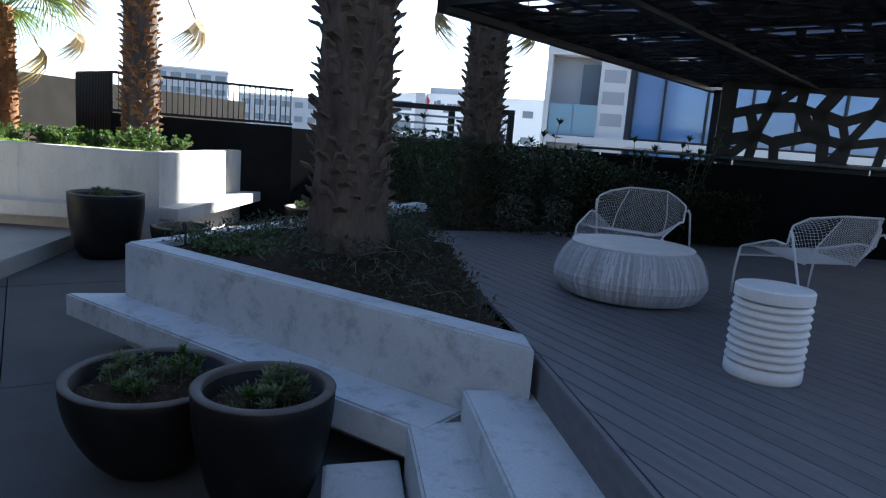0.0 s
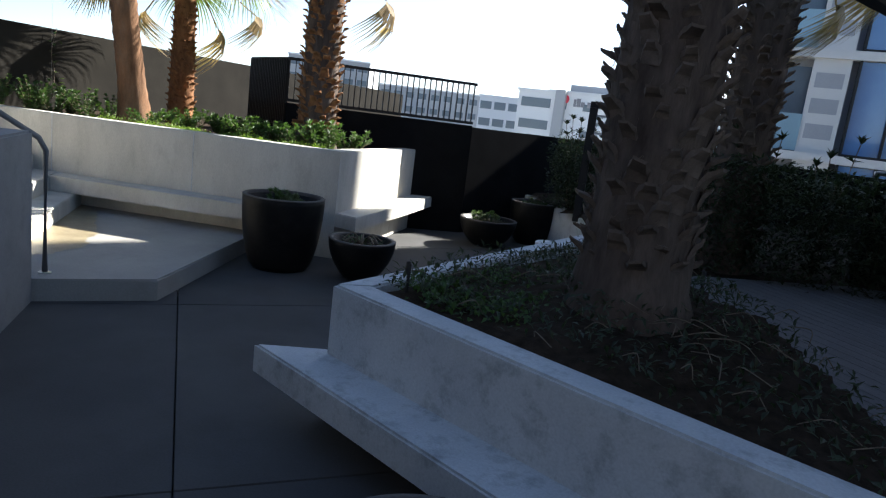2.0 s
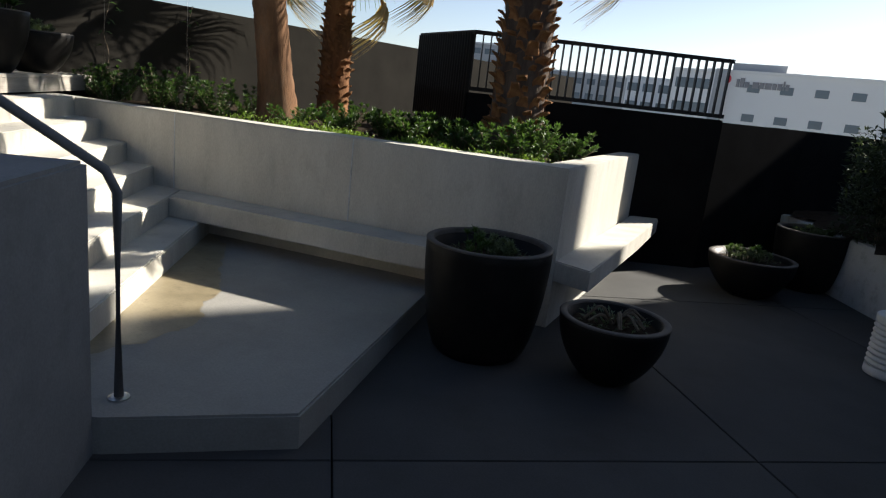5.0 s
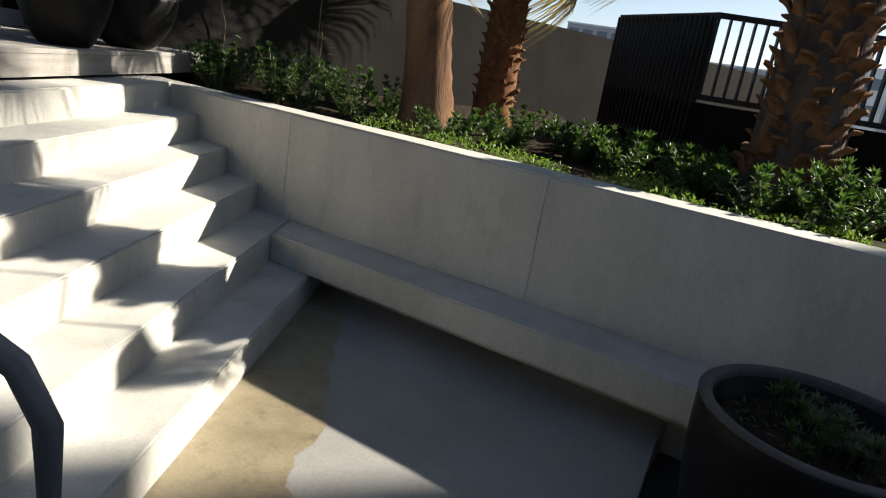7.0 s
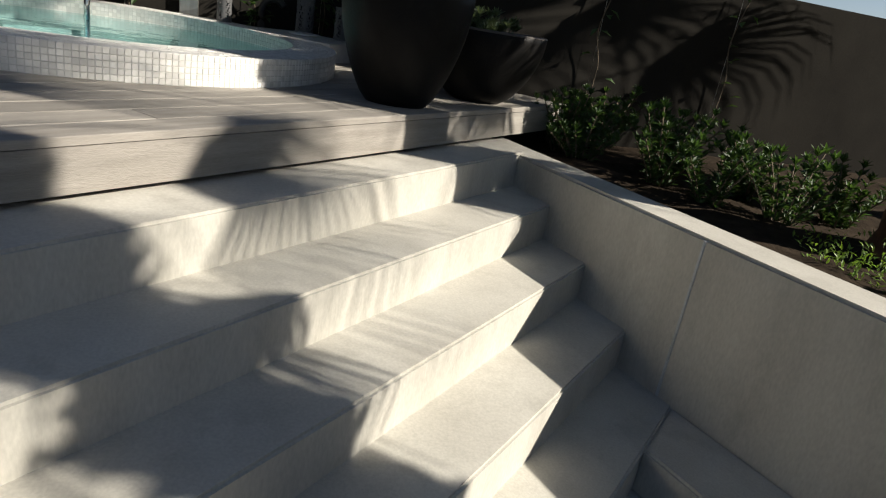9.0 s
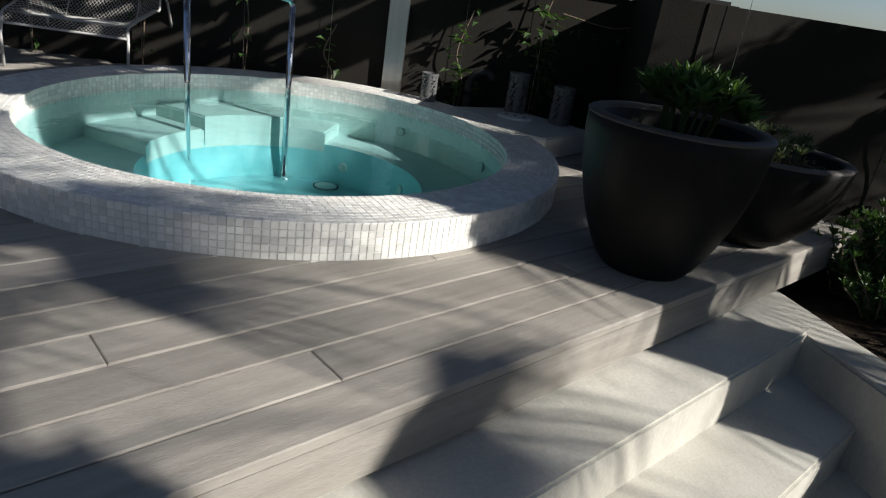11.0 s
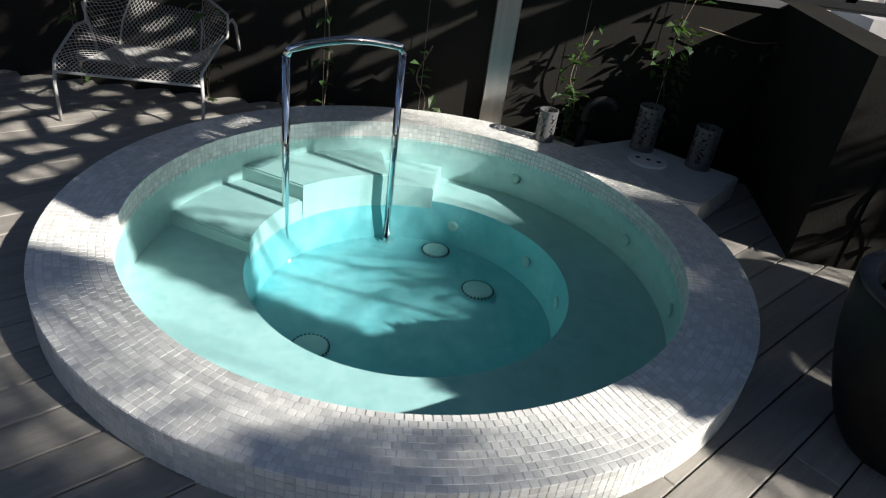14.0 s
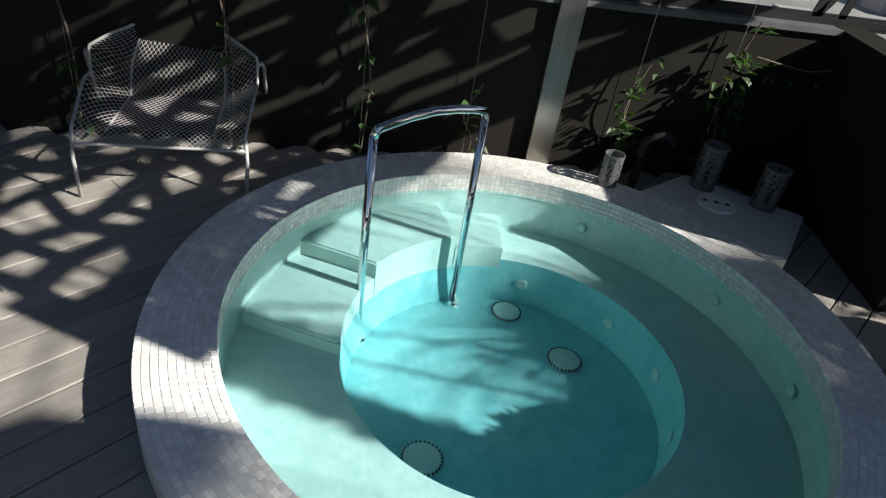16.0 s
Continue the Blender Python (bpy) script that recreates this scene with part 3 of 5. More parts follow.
# boundary of the low deck: black wall with a steel top rail
structure("wall_low_deck", prism([(0.95, 9.2), (6.3, 9.7), (6.3, 9.85), (0.95, 9.35)], 0.3, 1.58), BLACK_WALL, "black balustrade wall behind the lounge chairs", "wall")
lr = thing("top_rail", "slim stainless rail along the black balustrade", "rail")
part("bar", tube([(0.95, 9.25, 1.66), (6.3, 9.75, 1.66)], 0.02, 8), STEEL, lr)
for i in range(4):
    part("bracket", tube([(1.2 + 1.5 * i, 9.29 + 0.14 * i, 1.575), (1.2 + 1.5 * i, 9.29 + 0.14 * i, 1.65)], 0.01, 6), STEEL, lr)

# black boundary walls and slatted fence
FL, FR = Vector((-6.0, 10.07)), Vector((-3.81, 11.64))
FB = Vector((-7.2, 10.75))


def wall_line(name, a, b, z0, z1, thick, mat, label):
    a, b = Vector(a), Vector(b)
    d = (b - a).normalized()
    n = Vector((-d.y, d.x)) * thick
    return structure(name, prism([tuple(a), tuple(b), tuple(b + n), tuple(a + n)], z0, z1, 0.004), mat, label, "wall")


wall_line("wall_fence_base", FL, FR, -0.05, 1.62, 0.12, BLACK_WALL, "black rendered wall below the slatted fence")
wall_line("wall_fence_side", FB, FL, -0.05, 1.62, 0.12, BLACK_WALL, "black rendered wall returning behind the palms")
wall_line("wall_far_side", FR + Vector((0.004, 0.003)), (-2.55, 14.40), -0.05, 1.6, 0.12, BLACK_WALL, "black boundary wall beside the far path")
wall_line("wall_far", (-3.75, 14.3), (6.3, 15.2), -0.05, 1.6, 0.12, BLACK_WALL, "black boundary wall behind the hedge")
wall_line("wall_right", (6.3, 15.2), (6.3, -3.4), -0.05, 1.58, 0.12, BLACK_WALL, "black boundary wall of the low deck")
# unseen walls, added tall to block sky and dark to limit bounce
wall_line("wall_behind", (6.3, -3.4), (-7.0, -3.4), -0.05, 7.5, 0.2, DARK_BLOCKER, "unseen dark wall added behind the terrace to block skylight")
wall_line("wall_left_behind", (-7.0, -3.4), (-7.0, 1.2), -0.05, 7.5, 0.2, DARK_BLOCKER, "unseen dark wall added beside the terrace to block skylight")
fence = thing("slatted_fence", "tall black steel slatted fence on the boundary wall", "fence")


def slats(a, b, z0, z1, step, wide, deep):
    a, b = Vector(a), Vector(b)
    d = (b - a).normalized()
    n = int((b - a).length / step)
    yaw = math.degrees(math.atan2(d.y, d.x))
    me = None
    for i in range(n + 1):
        if me is None:
            ob = part("slat", box(bmesh.new(), -wide / 2, wide / 2, -deep / 2, deep / 2, 0, z1 - z0), BLACK_METAL, fence)
            me = ob.data
        else:
            ob = new("slat", me)
            ob.parent = fence
        p = a + d * (step * i)
        ob.matrix_basis = pose(p.x, p.y, z0, 0, 0, yaw)
    for z in (z0 + 0.02, z1):
        bm = box(bmesh.new(), 0, (b - a).length, -0.012, 0.012, -0.02, 0.02)
        ob = part("rail", bm, BLACK_METAL, fence)
        ob.matrix_basis = pose(a.x, a.y, z, 0, 0, yaw)


slats(FL, FR, 1.64, 2.22, 0.083, 0.012, 0.05)
slats(FB, FL, 1.3, 2.22, 0.06, 0.012, 0.05)


# ---- spa ----
spa = thing("spa", "round sunken spa with cream mosaic rim and turquoise water", "spa")
WATER_Z = 1.40
SEAT_Z, FLOOR_Z = 1.20, 0.985
prof = [(R_OUT - 0.003, 1.0), (R_OUT - 0.003, RIM_Z - 0.006), (R_OUT - 0.007, RIM_Z - 0.0018), (R_IN + 0.007, RIM_Z - 0.0018), (R_IN + 0.003, RIM_Z - 0.006), (R_IN + 0.003, WATER_Z - 0.01)]
bm = bmesh.new()
N = 128
rings = [[bm.verts.new((SPA[0] + r * math.cos(2 * math.pi * i / N), SPA[1] + r * math.sin(2 * math.pi * i / N), z)) for i in range(N)] for r, z in prof]
for a, b in zip(rings, rings[1:]):
    for i in range(N):
        bm.faces.new((a[i], a[(i + 1) % N], b[(i + 1) % N], b[i]))
part("rim", bm, GROUT, spa, "grouted concrete rim", True)
WELL, R_WELL = (-9.54, 5.235), 0.665
bm = bmesh.new()


def ring_of(c, r, z):
    return [bm.verts.new((c[0] + r * math.cos(2 * math.pi * i / N), c[1] + r * math.sin(2 * math.pi * i / N), z)) for i in range(N)]


rs = [ring_of(SPA, R_IN + 0.004, WATER_Z + 0.0), ring_of(SPA, R_IN + 0.004, SEAT_Z), ring_of(WELL, R_WELL, SEAT_Z)]
for a, b in zip(rs, rs[1:]):
    for i in range(N):
        bm.faces.new((a[i], a[(i + 1) % N], b[(i + 1) % N], b[i]))
part("seat", bm, POOL, spa, "pale aqua mosaic wall and curved seat")
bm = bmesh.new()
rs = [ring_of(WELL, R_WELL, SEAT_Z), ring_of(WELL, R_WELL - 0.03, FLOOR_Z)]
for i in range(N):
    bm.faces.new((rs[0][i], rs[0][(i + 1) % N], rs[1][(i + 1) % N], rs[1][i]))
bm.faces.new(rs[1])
part("well", bm, POOL_DEEP, spa, "mosaic foot well with the deeper water's tint in its colour")
# entry steps in the water
def sector(a0, a1, b0, b1):
    """Plan outline of a block from the basin wall, between angles a0 and a1, to the round foot well, between b0 and b1."""
    n = 10
    out = [(SPA[0] + (R_IN + 0.002) * math.cos(radians(a0 + (a1 - a0) * k / n)), SPA[1] + (R_IN + 0.002) * math.sin(radians(a0 + (a1 - a0) * k / n))) for k in range(n + 1)]
    face = []
    for k in range(n + 1):
        d = Vector((math.cos(radians(b1 + (b0 - b1) * k / n)), math.sin(radians(b1 + (b0 - b1) * k / n))))
        off = Vector(SPA) - Vector(WELL)
        q = off.dot(d)
        reach = -q + math.sqrt(q * q - off.length_squared + (R_WELL - 0.006) ** 2)
        face.append((SPA[0] + d.x * reach, SPA[1] + d.y * reach))
    return out + face


part("entry_step", prism(sector(190.5, 232, 190.5, 226), FLOOR_Z - 0.02, 1.325, 0.008), POOL_STEP, spa)
part("entry_step", prism(sector(232.4, 257, 226.4, 264), FLOOR_Z - 0.02, 1.258, 0.008), POOL_STEP, spa)
part("entry_step", prism(sector(172.5, 190.1, 172.5, 190.1), FLOOR_Z - 0.02, 1.27, 0.008), POOL_STEP, spa)
# jets and drains
for (x, y, z, r) in ((-9.23, 4.88, FLOOR_Z, 0.075), (-9.75, 5.56, FLOOR_Z, 0.075), (-10.07, 5.36, FLOOR_Z, 0.07)):
    bm = lathe([(r, z - 0.002), (r, z + 0.006), (r * 0.85, z + 0.012), (r * 0.2, z + 0.014)], 32, None, (x, y))
    dr = part("drain", bm, POOL_STEP, spa, "round pale pool drain ringed with dark slots")
    bm = bmesh.new()
    for i in range(28):
        t0 = 2 * math.pi * i / 28
        c, s = math.cos(t0), math.sin(t0)
        box(bm, x + r * 0.98 * c - 0.003, x + r * 0.98 * c + 0.003, y + r * 0.98 * s - 0.003, y + r * 0.98 * s + 0.003, z + 0.004, z + 0.013)
    part("grille", bm, PLASTIC, dr)
for deg in (20, 50, 80, 110, 150, -60, -20):
    for rr, z, c in ((R_IN - 0.002, 1.30, SPA), (R_WELL - 0.015, 1.09, WELL)):
        t0 = radians(deg + (12 if c is WELL else 0))
        bm = lathe([(0.028, 0), (0.028, 0.006), (0.018, 0.010), (0.008, 0.008)], 16)
        ob = part("jet", bm, POOL_STEP, spa, "pale water jet nozzle")
        ob.matrix_basis = pose(c[0] + rr * math.cos(t0), c[1] + rr * math.sin(t0), z) @ Euler((0, radians(-90), t0)).to_matrix().to_4x4()
# water surface
bm = bmesh.new()
ring = [bm.verts.new((SPA[0] + (R_IN + 0.003) * math.cos(2 * math.pi * i / N), SPA[1] + (R_IN + 0.003) * math.sin(2 * math.pi * i / N), WATER_Z)) for i in range(N)]
bm.faces.new(ring)
wob = part("water", bm, WATER, spa, "clear rippled turquoise water")
wob.visible_shadow = False
# ledge beside the spa
ledge_poly = [(-10.45, 6.02), (-10.68, 6.38), (-10.30, 6.86), (-9.90, 6.52), (-9.95, 6.30)]
part("ledge", prism(ledge_poly, 1.0, RIM_Z - 0.003, 0.008), MOSAIC_ONE, spa, "cream tiled ledge")

# mosaic tiles
tile_me = None


def tile_into(bm, m, w, h, d=0.004):
    c = [bm.verts.new(m @ Vector(p)) for p in ((-w / 2, -h / 2, -d), (w / 2, -h / 2, -d), (w / 2, h / 2, -d), (-w / 2, h / 2, -d))]
    k = 0.0009
    q = [bm.verts.new(m @ Vector(p)) for p in ((-w / 2 + k, -h / 2 + k, 0), (w / 2 - k, -h / 2 + k, 0), (w / 2 - k, h / 2 - k, 0), (-w / 2 + k, h / 2 - k, 0))]
    bm.faces.new(q)
    for i in range(4):
        bm.faces.new((c[i], c[(i + 1) % 4], q[(i + 1) % 4], q[i]))


T = 0.0238
bm_rest = bmesh.new()
bm_one = bmesh.new()
tile_into(bm_one, Matrix(), T - 0.0022, T - 0.0022)
one = mesh_of("tile", bm_one, MOSAIC_ONE)
near_tiles = 0
for k in range(10):
    r = R_OUT - T * (k + 0.5)
    n = int(2 * math.pi * r / T)
    for i in range(n):
        t0 = 2 * math.pi * (i + 0.5 * (k % 2)) / n
        m = Matrix.Translation((SPA[0] + r * math.cos(t0), SPA[1] + r * math.sin(t0), RIM_Z + random.uniform(-0.0006, 0.0006))) @ Euler((random.uniform(-0.02, 0.02), random.uniform(-0.02, 0.02), t0 + math.pi / 2)).to_matrix().to_4x4()
        if near_tiles < 300 and k < 4 and abs((t0 + 0.1 + math.pi) % (2 * math.pi) - math.pi) < 0.75:
            ob = new("tile", one)
            ob.parent = spa
            ob.matrix_basis = m
            near_tiles += 1
        else:
            tile_into(bm_rest, m, (2 * math.pi * r / n) - 0.0022, T - 0.0022)
for rr, out, zs in ((R_OUT, 1, [RIM_Z - T * (j + 0.55) for j in range(7)]), (R_IN, -1, [RIM_Z - T * (j + 0.55) for j in range(4)])):
    n = int(2 * math.pi * rr / T)
    for z in zs:
        for i in range(n):
            t0 = 2 * math.pi * i / n
            x, y = SPA[0] + rr * math.cos(t0), SPA[1] + rr * math.sin(t0)
            m = Matrix.Translation((x, y, z)) @ Euler((math.pi / 2, 0, t0 + math.pi / 2 * out)).to_matrix().to_4x4()
            tile_into(bm_rest, m, (2 * math.pi * rr / n) - 0.0022, T - 0.0022)
tagged(part("mosaic_tiles", bm_rest, MOSAIC, spa, "cream glass mosaic tiles"), kind="stuff")

# grab rail in the spa
grab = thing("spa_grab_rail", "polished stainless grab rail standing in the spa", "grab rail")
ra, rb = Vector((-9.864, 4.653, 0)), Vector((-10.135, 5.105, 0))
pts = [ra + Vector((0, 0, FLOOR_Z)), ra + Vector((0, 0, 1.93))] + [ra.lerp(rb, s) + Vector((0, 0, 1.955 + 0.035 * math.sin(math.pi * s))) for s in (0.03, 0.15, 0.3, 0.5, 0.7, 0.85, 0.97)] + [rb + Vector((0, 0, 1.93)), rb + Vector((0, 0, FLOOR_Z))]
part("top_bar", tube(pts[1:-1], 0.017, 16), CHROME, grab, "", True)
for leg in (pts[:2], pts[-2:]):
    part("leg", tube(leg, 0.0168, 16), CHROME, grab, "", True)
    part("foot_flange", lathe([(0.04, FLOOR_Z), (0.04, FLOOR_Z + 0.012), (0.02, FLOOR_Z + 0.018)], 24, None, (leg[0].x, leg[0].y)), CHROME, grab)


# ---- furniture ----
def mesh_chair(name, label, at, turn, wire, group, tall=0.92):
    ch = thing(name, label, "chair", at, turn, group)
    NS, NT = 60, 52

    def shell(s, t):
        a = abs(s)
        if t < 0.12:
            y, z = -0.30 + 0.02 * (t / 0.12), 0.31 + 0.075 * (t / 0.12)
        elif t < 0.55:
            k = (t - 0.12) / 0.43
            y, z = -0.28 + 0.46 * k, 0.385 - 0.04 * k
        else:
            k = (t - 0.55) / 0.45
            y, z = 0.18 + 0.17 * k, 0.345 + 0.37 * k
        edge = max(0.0, (a - 0.62) / 0.38)
        lift = 0.0 if t < 0.12 else min(1.0, (t - 0.12) / 0.30)
        drop = max(0.0, (t - 0.72) / 0.28)
        z += 0.13 * edge * lift * (1 - 1.3 * drop)
        y -= 0.14 * edge * max(0.0, (t - 0.5) / 0.5)
        x = s * (0.335 + 0.025 * lift * edge - 0.085 * drop)
        return Vector((x, y + 0.05 * max(0.0, t - 0.6), z * tall))

    bm = bmesh.new()
    vs = {}

    def v(i, j):
        if (i, j) not in vs:
            vs[i, j] = bm.verts.new(shell(2 * i / NS - 1, j / NT))
        return vs[i, j]

    for i in range(NS + 1):
        for j in range(NT + 1):
            if (i + j) % 2:
                q = [p for p in ((i, j - 1), (i + 1, j), (i, j + 1), (i - 1, j)) if 0 <= p[0] <= NS and 0 <= p[1] <= NT]
                if len(q) >= 3:
                    bm.faces.new([v(*p) for p in q])
    seat = part("wire_shell", bm, wire, ch, "woven wire mesh seat and back")
    mod = seat.modifiers.new("wires", "WIREFRAME")
    mod.thickness, mod.use_even_offset, mod.use_boundary = 0.0036, False, True
    edge_pts = [shell(-1, j / 30) for j in range(31)] + [shell(-1 + 2 * i / 30, 1) for i in range(1, 31)] + [shell(1, 1 - j / 30) for j in range(1, 31)]
    part("edge_frame", tube(edge_pts, 0.007, 8), wire, ch, "", True)
    part("front_bar", tube([shell(-1 + 2 * i / 20, 0.0) for i in range(21)], 0.007, 8), wire, ch, "", True)
    for s in (-1, 1):
        f = shell(s, 0.10)
        part("leg", tube([f, Vector((f.x * 1.02, f.y - 0.02, 0.18)), Vector((f.x * 1.0, f.y - 0.03, 0.0))], 0.0085, 8), wire, ch, "", True)
        b = shell(s, 0.66)
        part("leg", tube([b, Vector((b.x * 1.05, b.y + 0.02, b.z + 0.015)), Vector((b.x * 1.08, b.y + 0.05, b.z - 0.02)), Vector((b.x * 1.1, b.y + 0.24, 0.0))], 0.0085, 8), wire, ch, "", True)
    rib = [shell(-0.62, 0.12 + 0.86 * k / 14) - Vector((0, 0, 0.004)) for k in range(15)]
    part("rib", tube(rib, 0.005, 6), wire, ch)
    part("rib", tube([Vector((-p.x, p.y, p.z)) for p in rib], 0.005, 6), wire, ch)
    return ch


mesh_chair("lounge_chair", "grey woven wire lounge chair on the spa deck", (-10.62, 3.80, DECK_Z), 93, GREY_WIRE, "wire lounge chairs", 0.78)
mesh_chair("lounge_chair", "white woven wire lounge chair facing the ottoman", (1.44, 6.62, LOW_Z), -22, WHITE_WIRE, "wire lounge chairs")
mesh_chair("lounge_chair", "white woven wire lounge chair beside the ribbed stool", (2.61, 6.12, LOW_Z), 207, WHITE_WIRE, "wire lounge chairs")


def ottoman(at):
    o = thing("ottoman", "low round ottoman wrapped in grey woven straps", "ottoman", at)
    o.scale = (0.93, 0.93, 0.93)
    prof = [(0.40, 0.0), (0.47, 0.02), (0.525, 0.10), (0.53, 0.17), (0.50, 0.26), (0.455, 0.335), (0.43, 0.36), (0.40, 0.372), (0.0, 0.375)]
    part("core", lathe(prof[:-1], 64), WOVEN, o, "", True)
    part("top", lathe([(0.425, 0.36), (0.432, 0.372), (0.42, 0.380), (0.05, 0.381)], 64), STONE_WHITE, o, "pale smooth round top")

    def rad(z):
        for (r0, z0), (r1, z1) in zip(prof, prof[1:]):
            if z0 <= z <= z1:
                return r0 + (r1 - r0) * (z - z0) / (z1 - z0)
        return 0.4

    for tier, (za, zb) in enumerate(((0.03, 0.12), (0.12, 0.205), (0.205, 0.285), (0.285, 0.362))):
        bm = bmesh.new()
        n = 150
        for i in range(n):
            t0 = 2 * math.pi * (i + random.uniform(-0.2, 0.2)) / n
            w = 2 * math.pi / n * 0.43
            proud = 0.006 + random.uniform(0, 0.006) + (0.004 if (i // 5 + tier) % 2 else 0)
            q = []
            for z in (za, (za + zb) / 2, zb):
                for sgn in (-1, 1):
                    r = rad(z) + proud
                    q.append(bm.verts.new((r * math.cos(t0 + sgn * w), r * math.sin(t0 + sgn * w), z)))
            bm.faces.new((q[0], q[1], q[3], q[2]))
            bm.faces.new((q[2], q[3], q[5], q[4]))
        part("strap_band", bm, WOVEN, o, "grey woven straps")
    return o


ottoman((1.40, 5.74, LOW_Z))


def stool(at):
    s = thing("ribbed_stool", "white cast drum stool with stacked ribs", "stool", at, 0, "ribbed stools")
    R = 0.165
    part("foot", lathe([(R - 0.005, 0), (R, 0.01), (R, 0.055), (R - 0.02, 0.065)], 40), STONE_WHITE, s, "", True)
    prof = []
    for k in range(8):
        z = 0.065 + 0.038 * k
        prof += [(R - 0.022, z), (R - 0.004, z + 0.008), (R + 0.002, z + 0.018), (R - 0.004, z + 0.028), (R - 0.022, z + 0.036)]
    part("ribs", lathe(prof, 40), STONE_WHITE, s, "", True)
    part("top", lathe([(R - 0.02, 0.369), (R, 0.38), (R, 0.43), (R - 0.008, 0.438), (0.02, 0.44)], 40), STONE_WHITE, s, "")
    return s


stool((1.91, 4.33, LOW_Z)).scale = (1, 1, 0.94)
stool((-1.93, 9.62, 0.0))


# ---- pots and plants ----
def tuft(parent, name, mat, c, n, size, spread, height, up=0.8, width=0.3, label=""):
    """A clump of leaves on short stems."""
    bm = bmesh.new()
    for _ in range(n):
        a, r = random.uniform(0, 2 * math.pi), spread * math.sqrt(random.random())
        h = height * random.uniform(0.15, 1) * (1 - 0.5 * r / max(spread, 1e-3))
        base = Vector((c[0] + r * math.cos(a), c[1] + r * math.sin(a), c[2] + h))
        out = Vector((math.cos(a + random.uniform(-1, 1)), math.sin(a + random.uniform(-1, 1)), random.uniform(-0.2, 2 * up)))
        s = size * random.uniform(0.6, 1.3)
        leaf(bm, base, out, s, s * width)
    return part(name, bm, mat, parent, label)


def rosette(bm, c, n, size, tilt=0.6, width=0.28):
    for i in range(n):
        a = i * 2.4 + random.uniform(-0.2, 0.2)
        t = tilt * (0.25 + 0.9 * i / n)
        leaf(bm, c, (math.cos(a) * math.sin(t * 1.6), math.sin(a) * math.sin(t * 1.6), math.cos(t * 1.6)), size * random.uniform(0.8, 1.15), size * width)


def pot(label, at, r_top, height, shape, plant, r_foot=0.6):
    p = thing("plant_pot", label, "pot", at)
    wall = 0.045
    outer = []
    for k in range(15):
        s = k / 14
        w = r_foot + (1 - r_foot) * (math.sin(s * math.pi / 2) ** shape)
        outer.append((r_top * w, height * s))
    body = outer + [(r_top - 0.004, height + 0.004), (r_top - wall, height + 0.002), (r_top - wall - 0.01, height * 0.80), (r_top - wall - 0.03, height * 0.78)]
    part("body", lathe(body, 56), POT, p, "", True)
    part("lip", lathe([(r_top - 0.002, height - 0.004), (r_top + 0.003, height + 0.004), (r_top - 0.006, height + 0.010), (r_top - wall + 0.006, height + 0.010), (r_top - wall, height + 0.003), (r_top - wall - 0.002, height - 0.02)], 56, cap=False), POT_RIM, p, "worn greyish rim", True)
    zs = height * 0.86
    bm = bmesh.new()
    n = 26
    rs = r_top - wall - 0.004
    grid = {}
    for i in range(n + 1):
        for j in range(n + 1):
            x, y = rs * (2 * i / n - 1), rs * (2 * j / n - 1)
            if x * x + y * y <= rs * rs:
                grid[i, j] = bm.verts.new((x, y, zs + 0.02 * noise.noise((x * 9 + at[0], y * 9, 2)) + 0.03 * (1 - (x * x + y * y) / rs ** 2)))
    for (i, j), v0 in list(grid.items()):
        if all(k in grid for k in ((i + 1, j), (i, j + 1), (i + 1, j + 1))):
            bm.faces.new((v0, grid[i + 1, j], grid[i + 1, j + 1], grid[i, j + 1]))
    part("soil", bm, SOIL, p, "dark crumbly soil")
    if plant == "succulent":
        for _ in range(9):
            a, r = random.uniform(0, 6.28), rs * 0.55 * math.sqrt(random.random())
            bm = bmesh.new()
            stem = random.uniform(0.04, 0.13)
            for q in range(5):
                c = Vector((r * math.cos(a) + random.uniform(-0.06, 0.06), r * math.sin(a) + random.uniform(-0.06, 0.06), zs + stem * random.uniform(0.5, 1.1)))
                tube([(c.x * 0.95, c.y * 0.95, zs), tuple(c)], 0.004, 5, bm)
                rosette(bm, c, 16, 0.055)
            part("succulent", bm, LEAF_GREY if random.random() < 0.7 else LEAF, p, "grey-green rosette succulent")
        tuft(p, "groundcover", LEAF_GREY, (0, 0, zs), 220, 0.03, rs * 0.8, 0.05)
    elif plant == "dome":
        for _ in range(12):
            a, r = random.uniform(0, 6.28), rs * 0.5 * math.sqrt(random.random())
            bm = bmesh.new()
            c = Vector((r * math.cos(a), r * math.sin(a), zs + 0.10 + 0.10 * (1 - r / rs) * random.uniform(0.5, 1)))
            tube([(c.x * 0.7, c.y * 0.7, zs), tuple(c)], 0.006, 5, bm)
            for q in range(5):
                rosette(bm, c + Vector((random.uniform(-0.06, 0.06), random.uniform(-0.06, 0.06), random.uniform(-0.03, 0.03))), 15, 0.085, 0.7, 0.3)
            part("branch", bm, LEAF, p, "glossy green leaf cluster")
    elif plant == "dry":
        for _ in range(10):
            a = random.uniform(0, 6.28)
            r = rs * 0.7
            mid = (r * 0.5 * math.cos(a), r * 0.5 * math.sin(a), zs + random.uniform(0.08, 0.13))
            part("curl", tube(arc([(0, 0, zs), mid, (r * math.cos(a), r * math.sin(a), zs + 0.05)], 4), 0.009, 5), TWIG, p, "dry curled stem")
        tuft(p, "groundcover", LEAF_GREY, (0, 0, zs), 120, 0.05, rs * 0.7, 0.08)
    return p


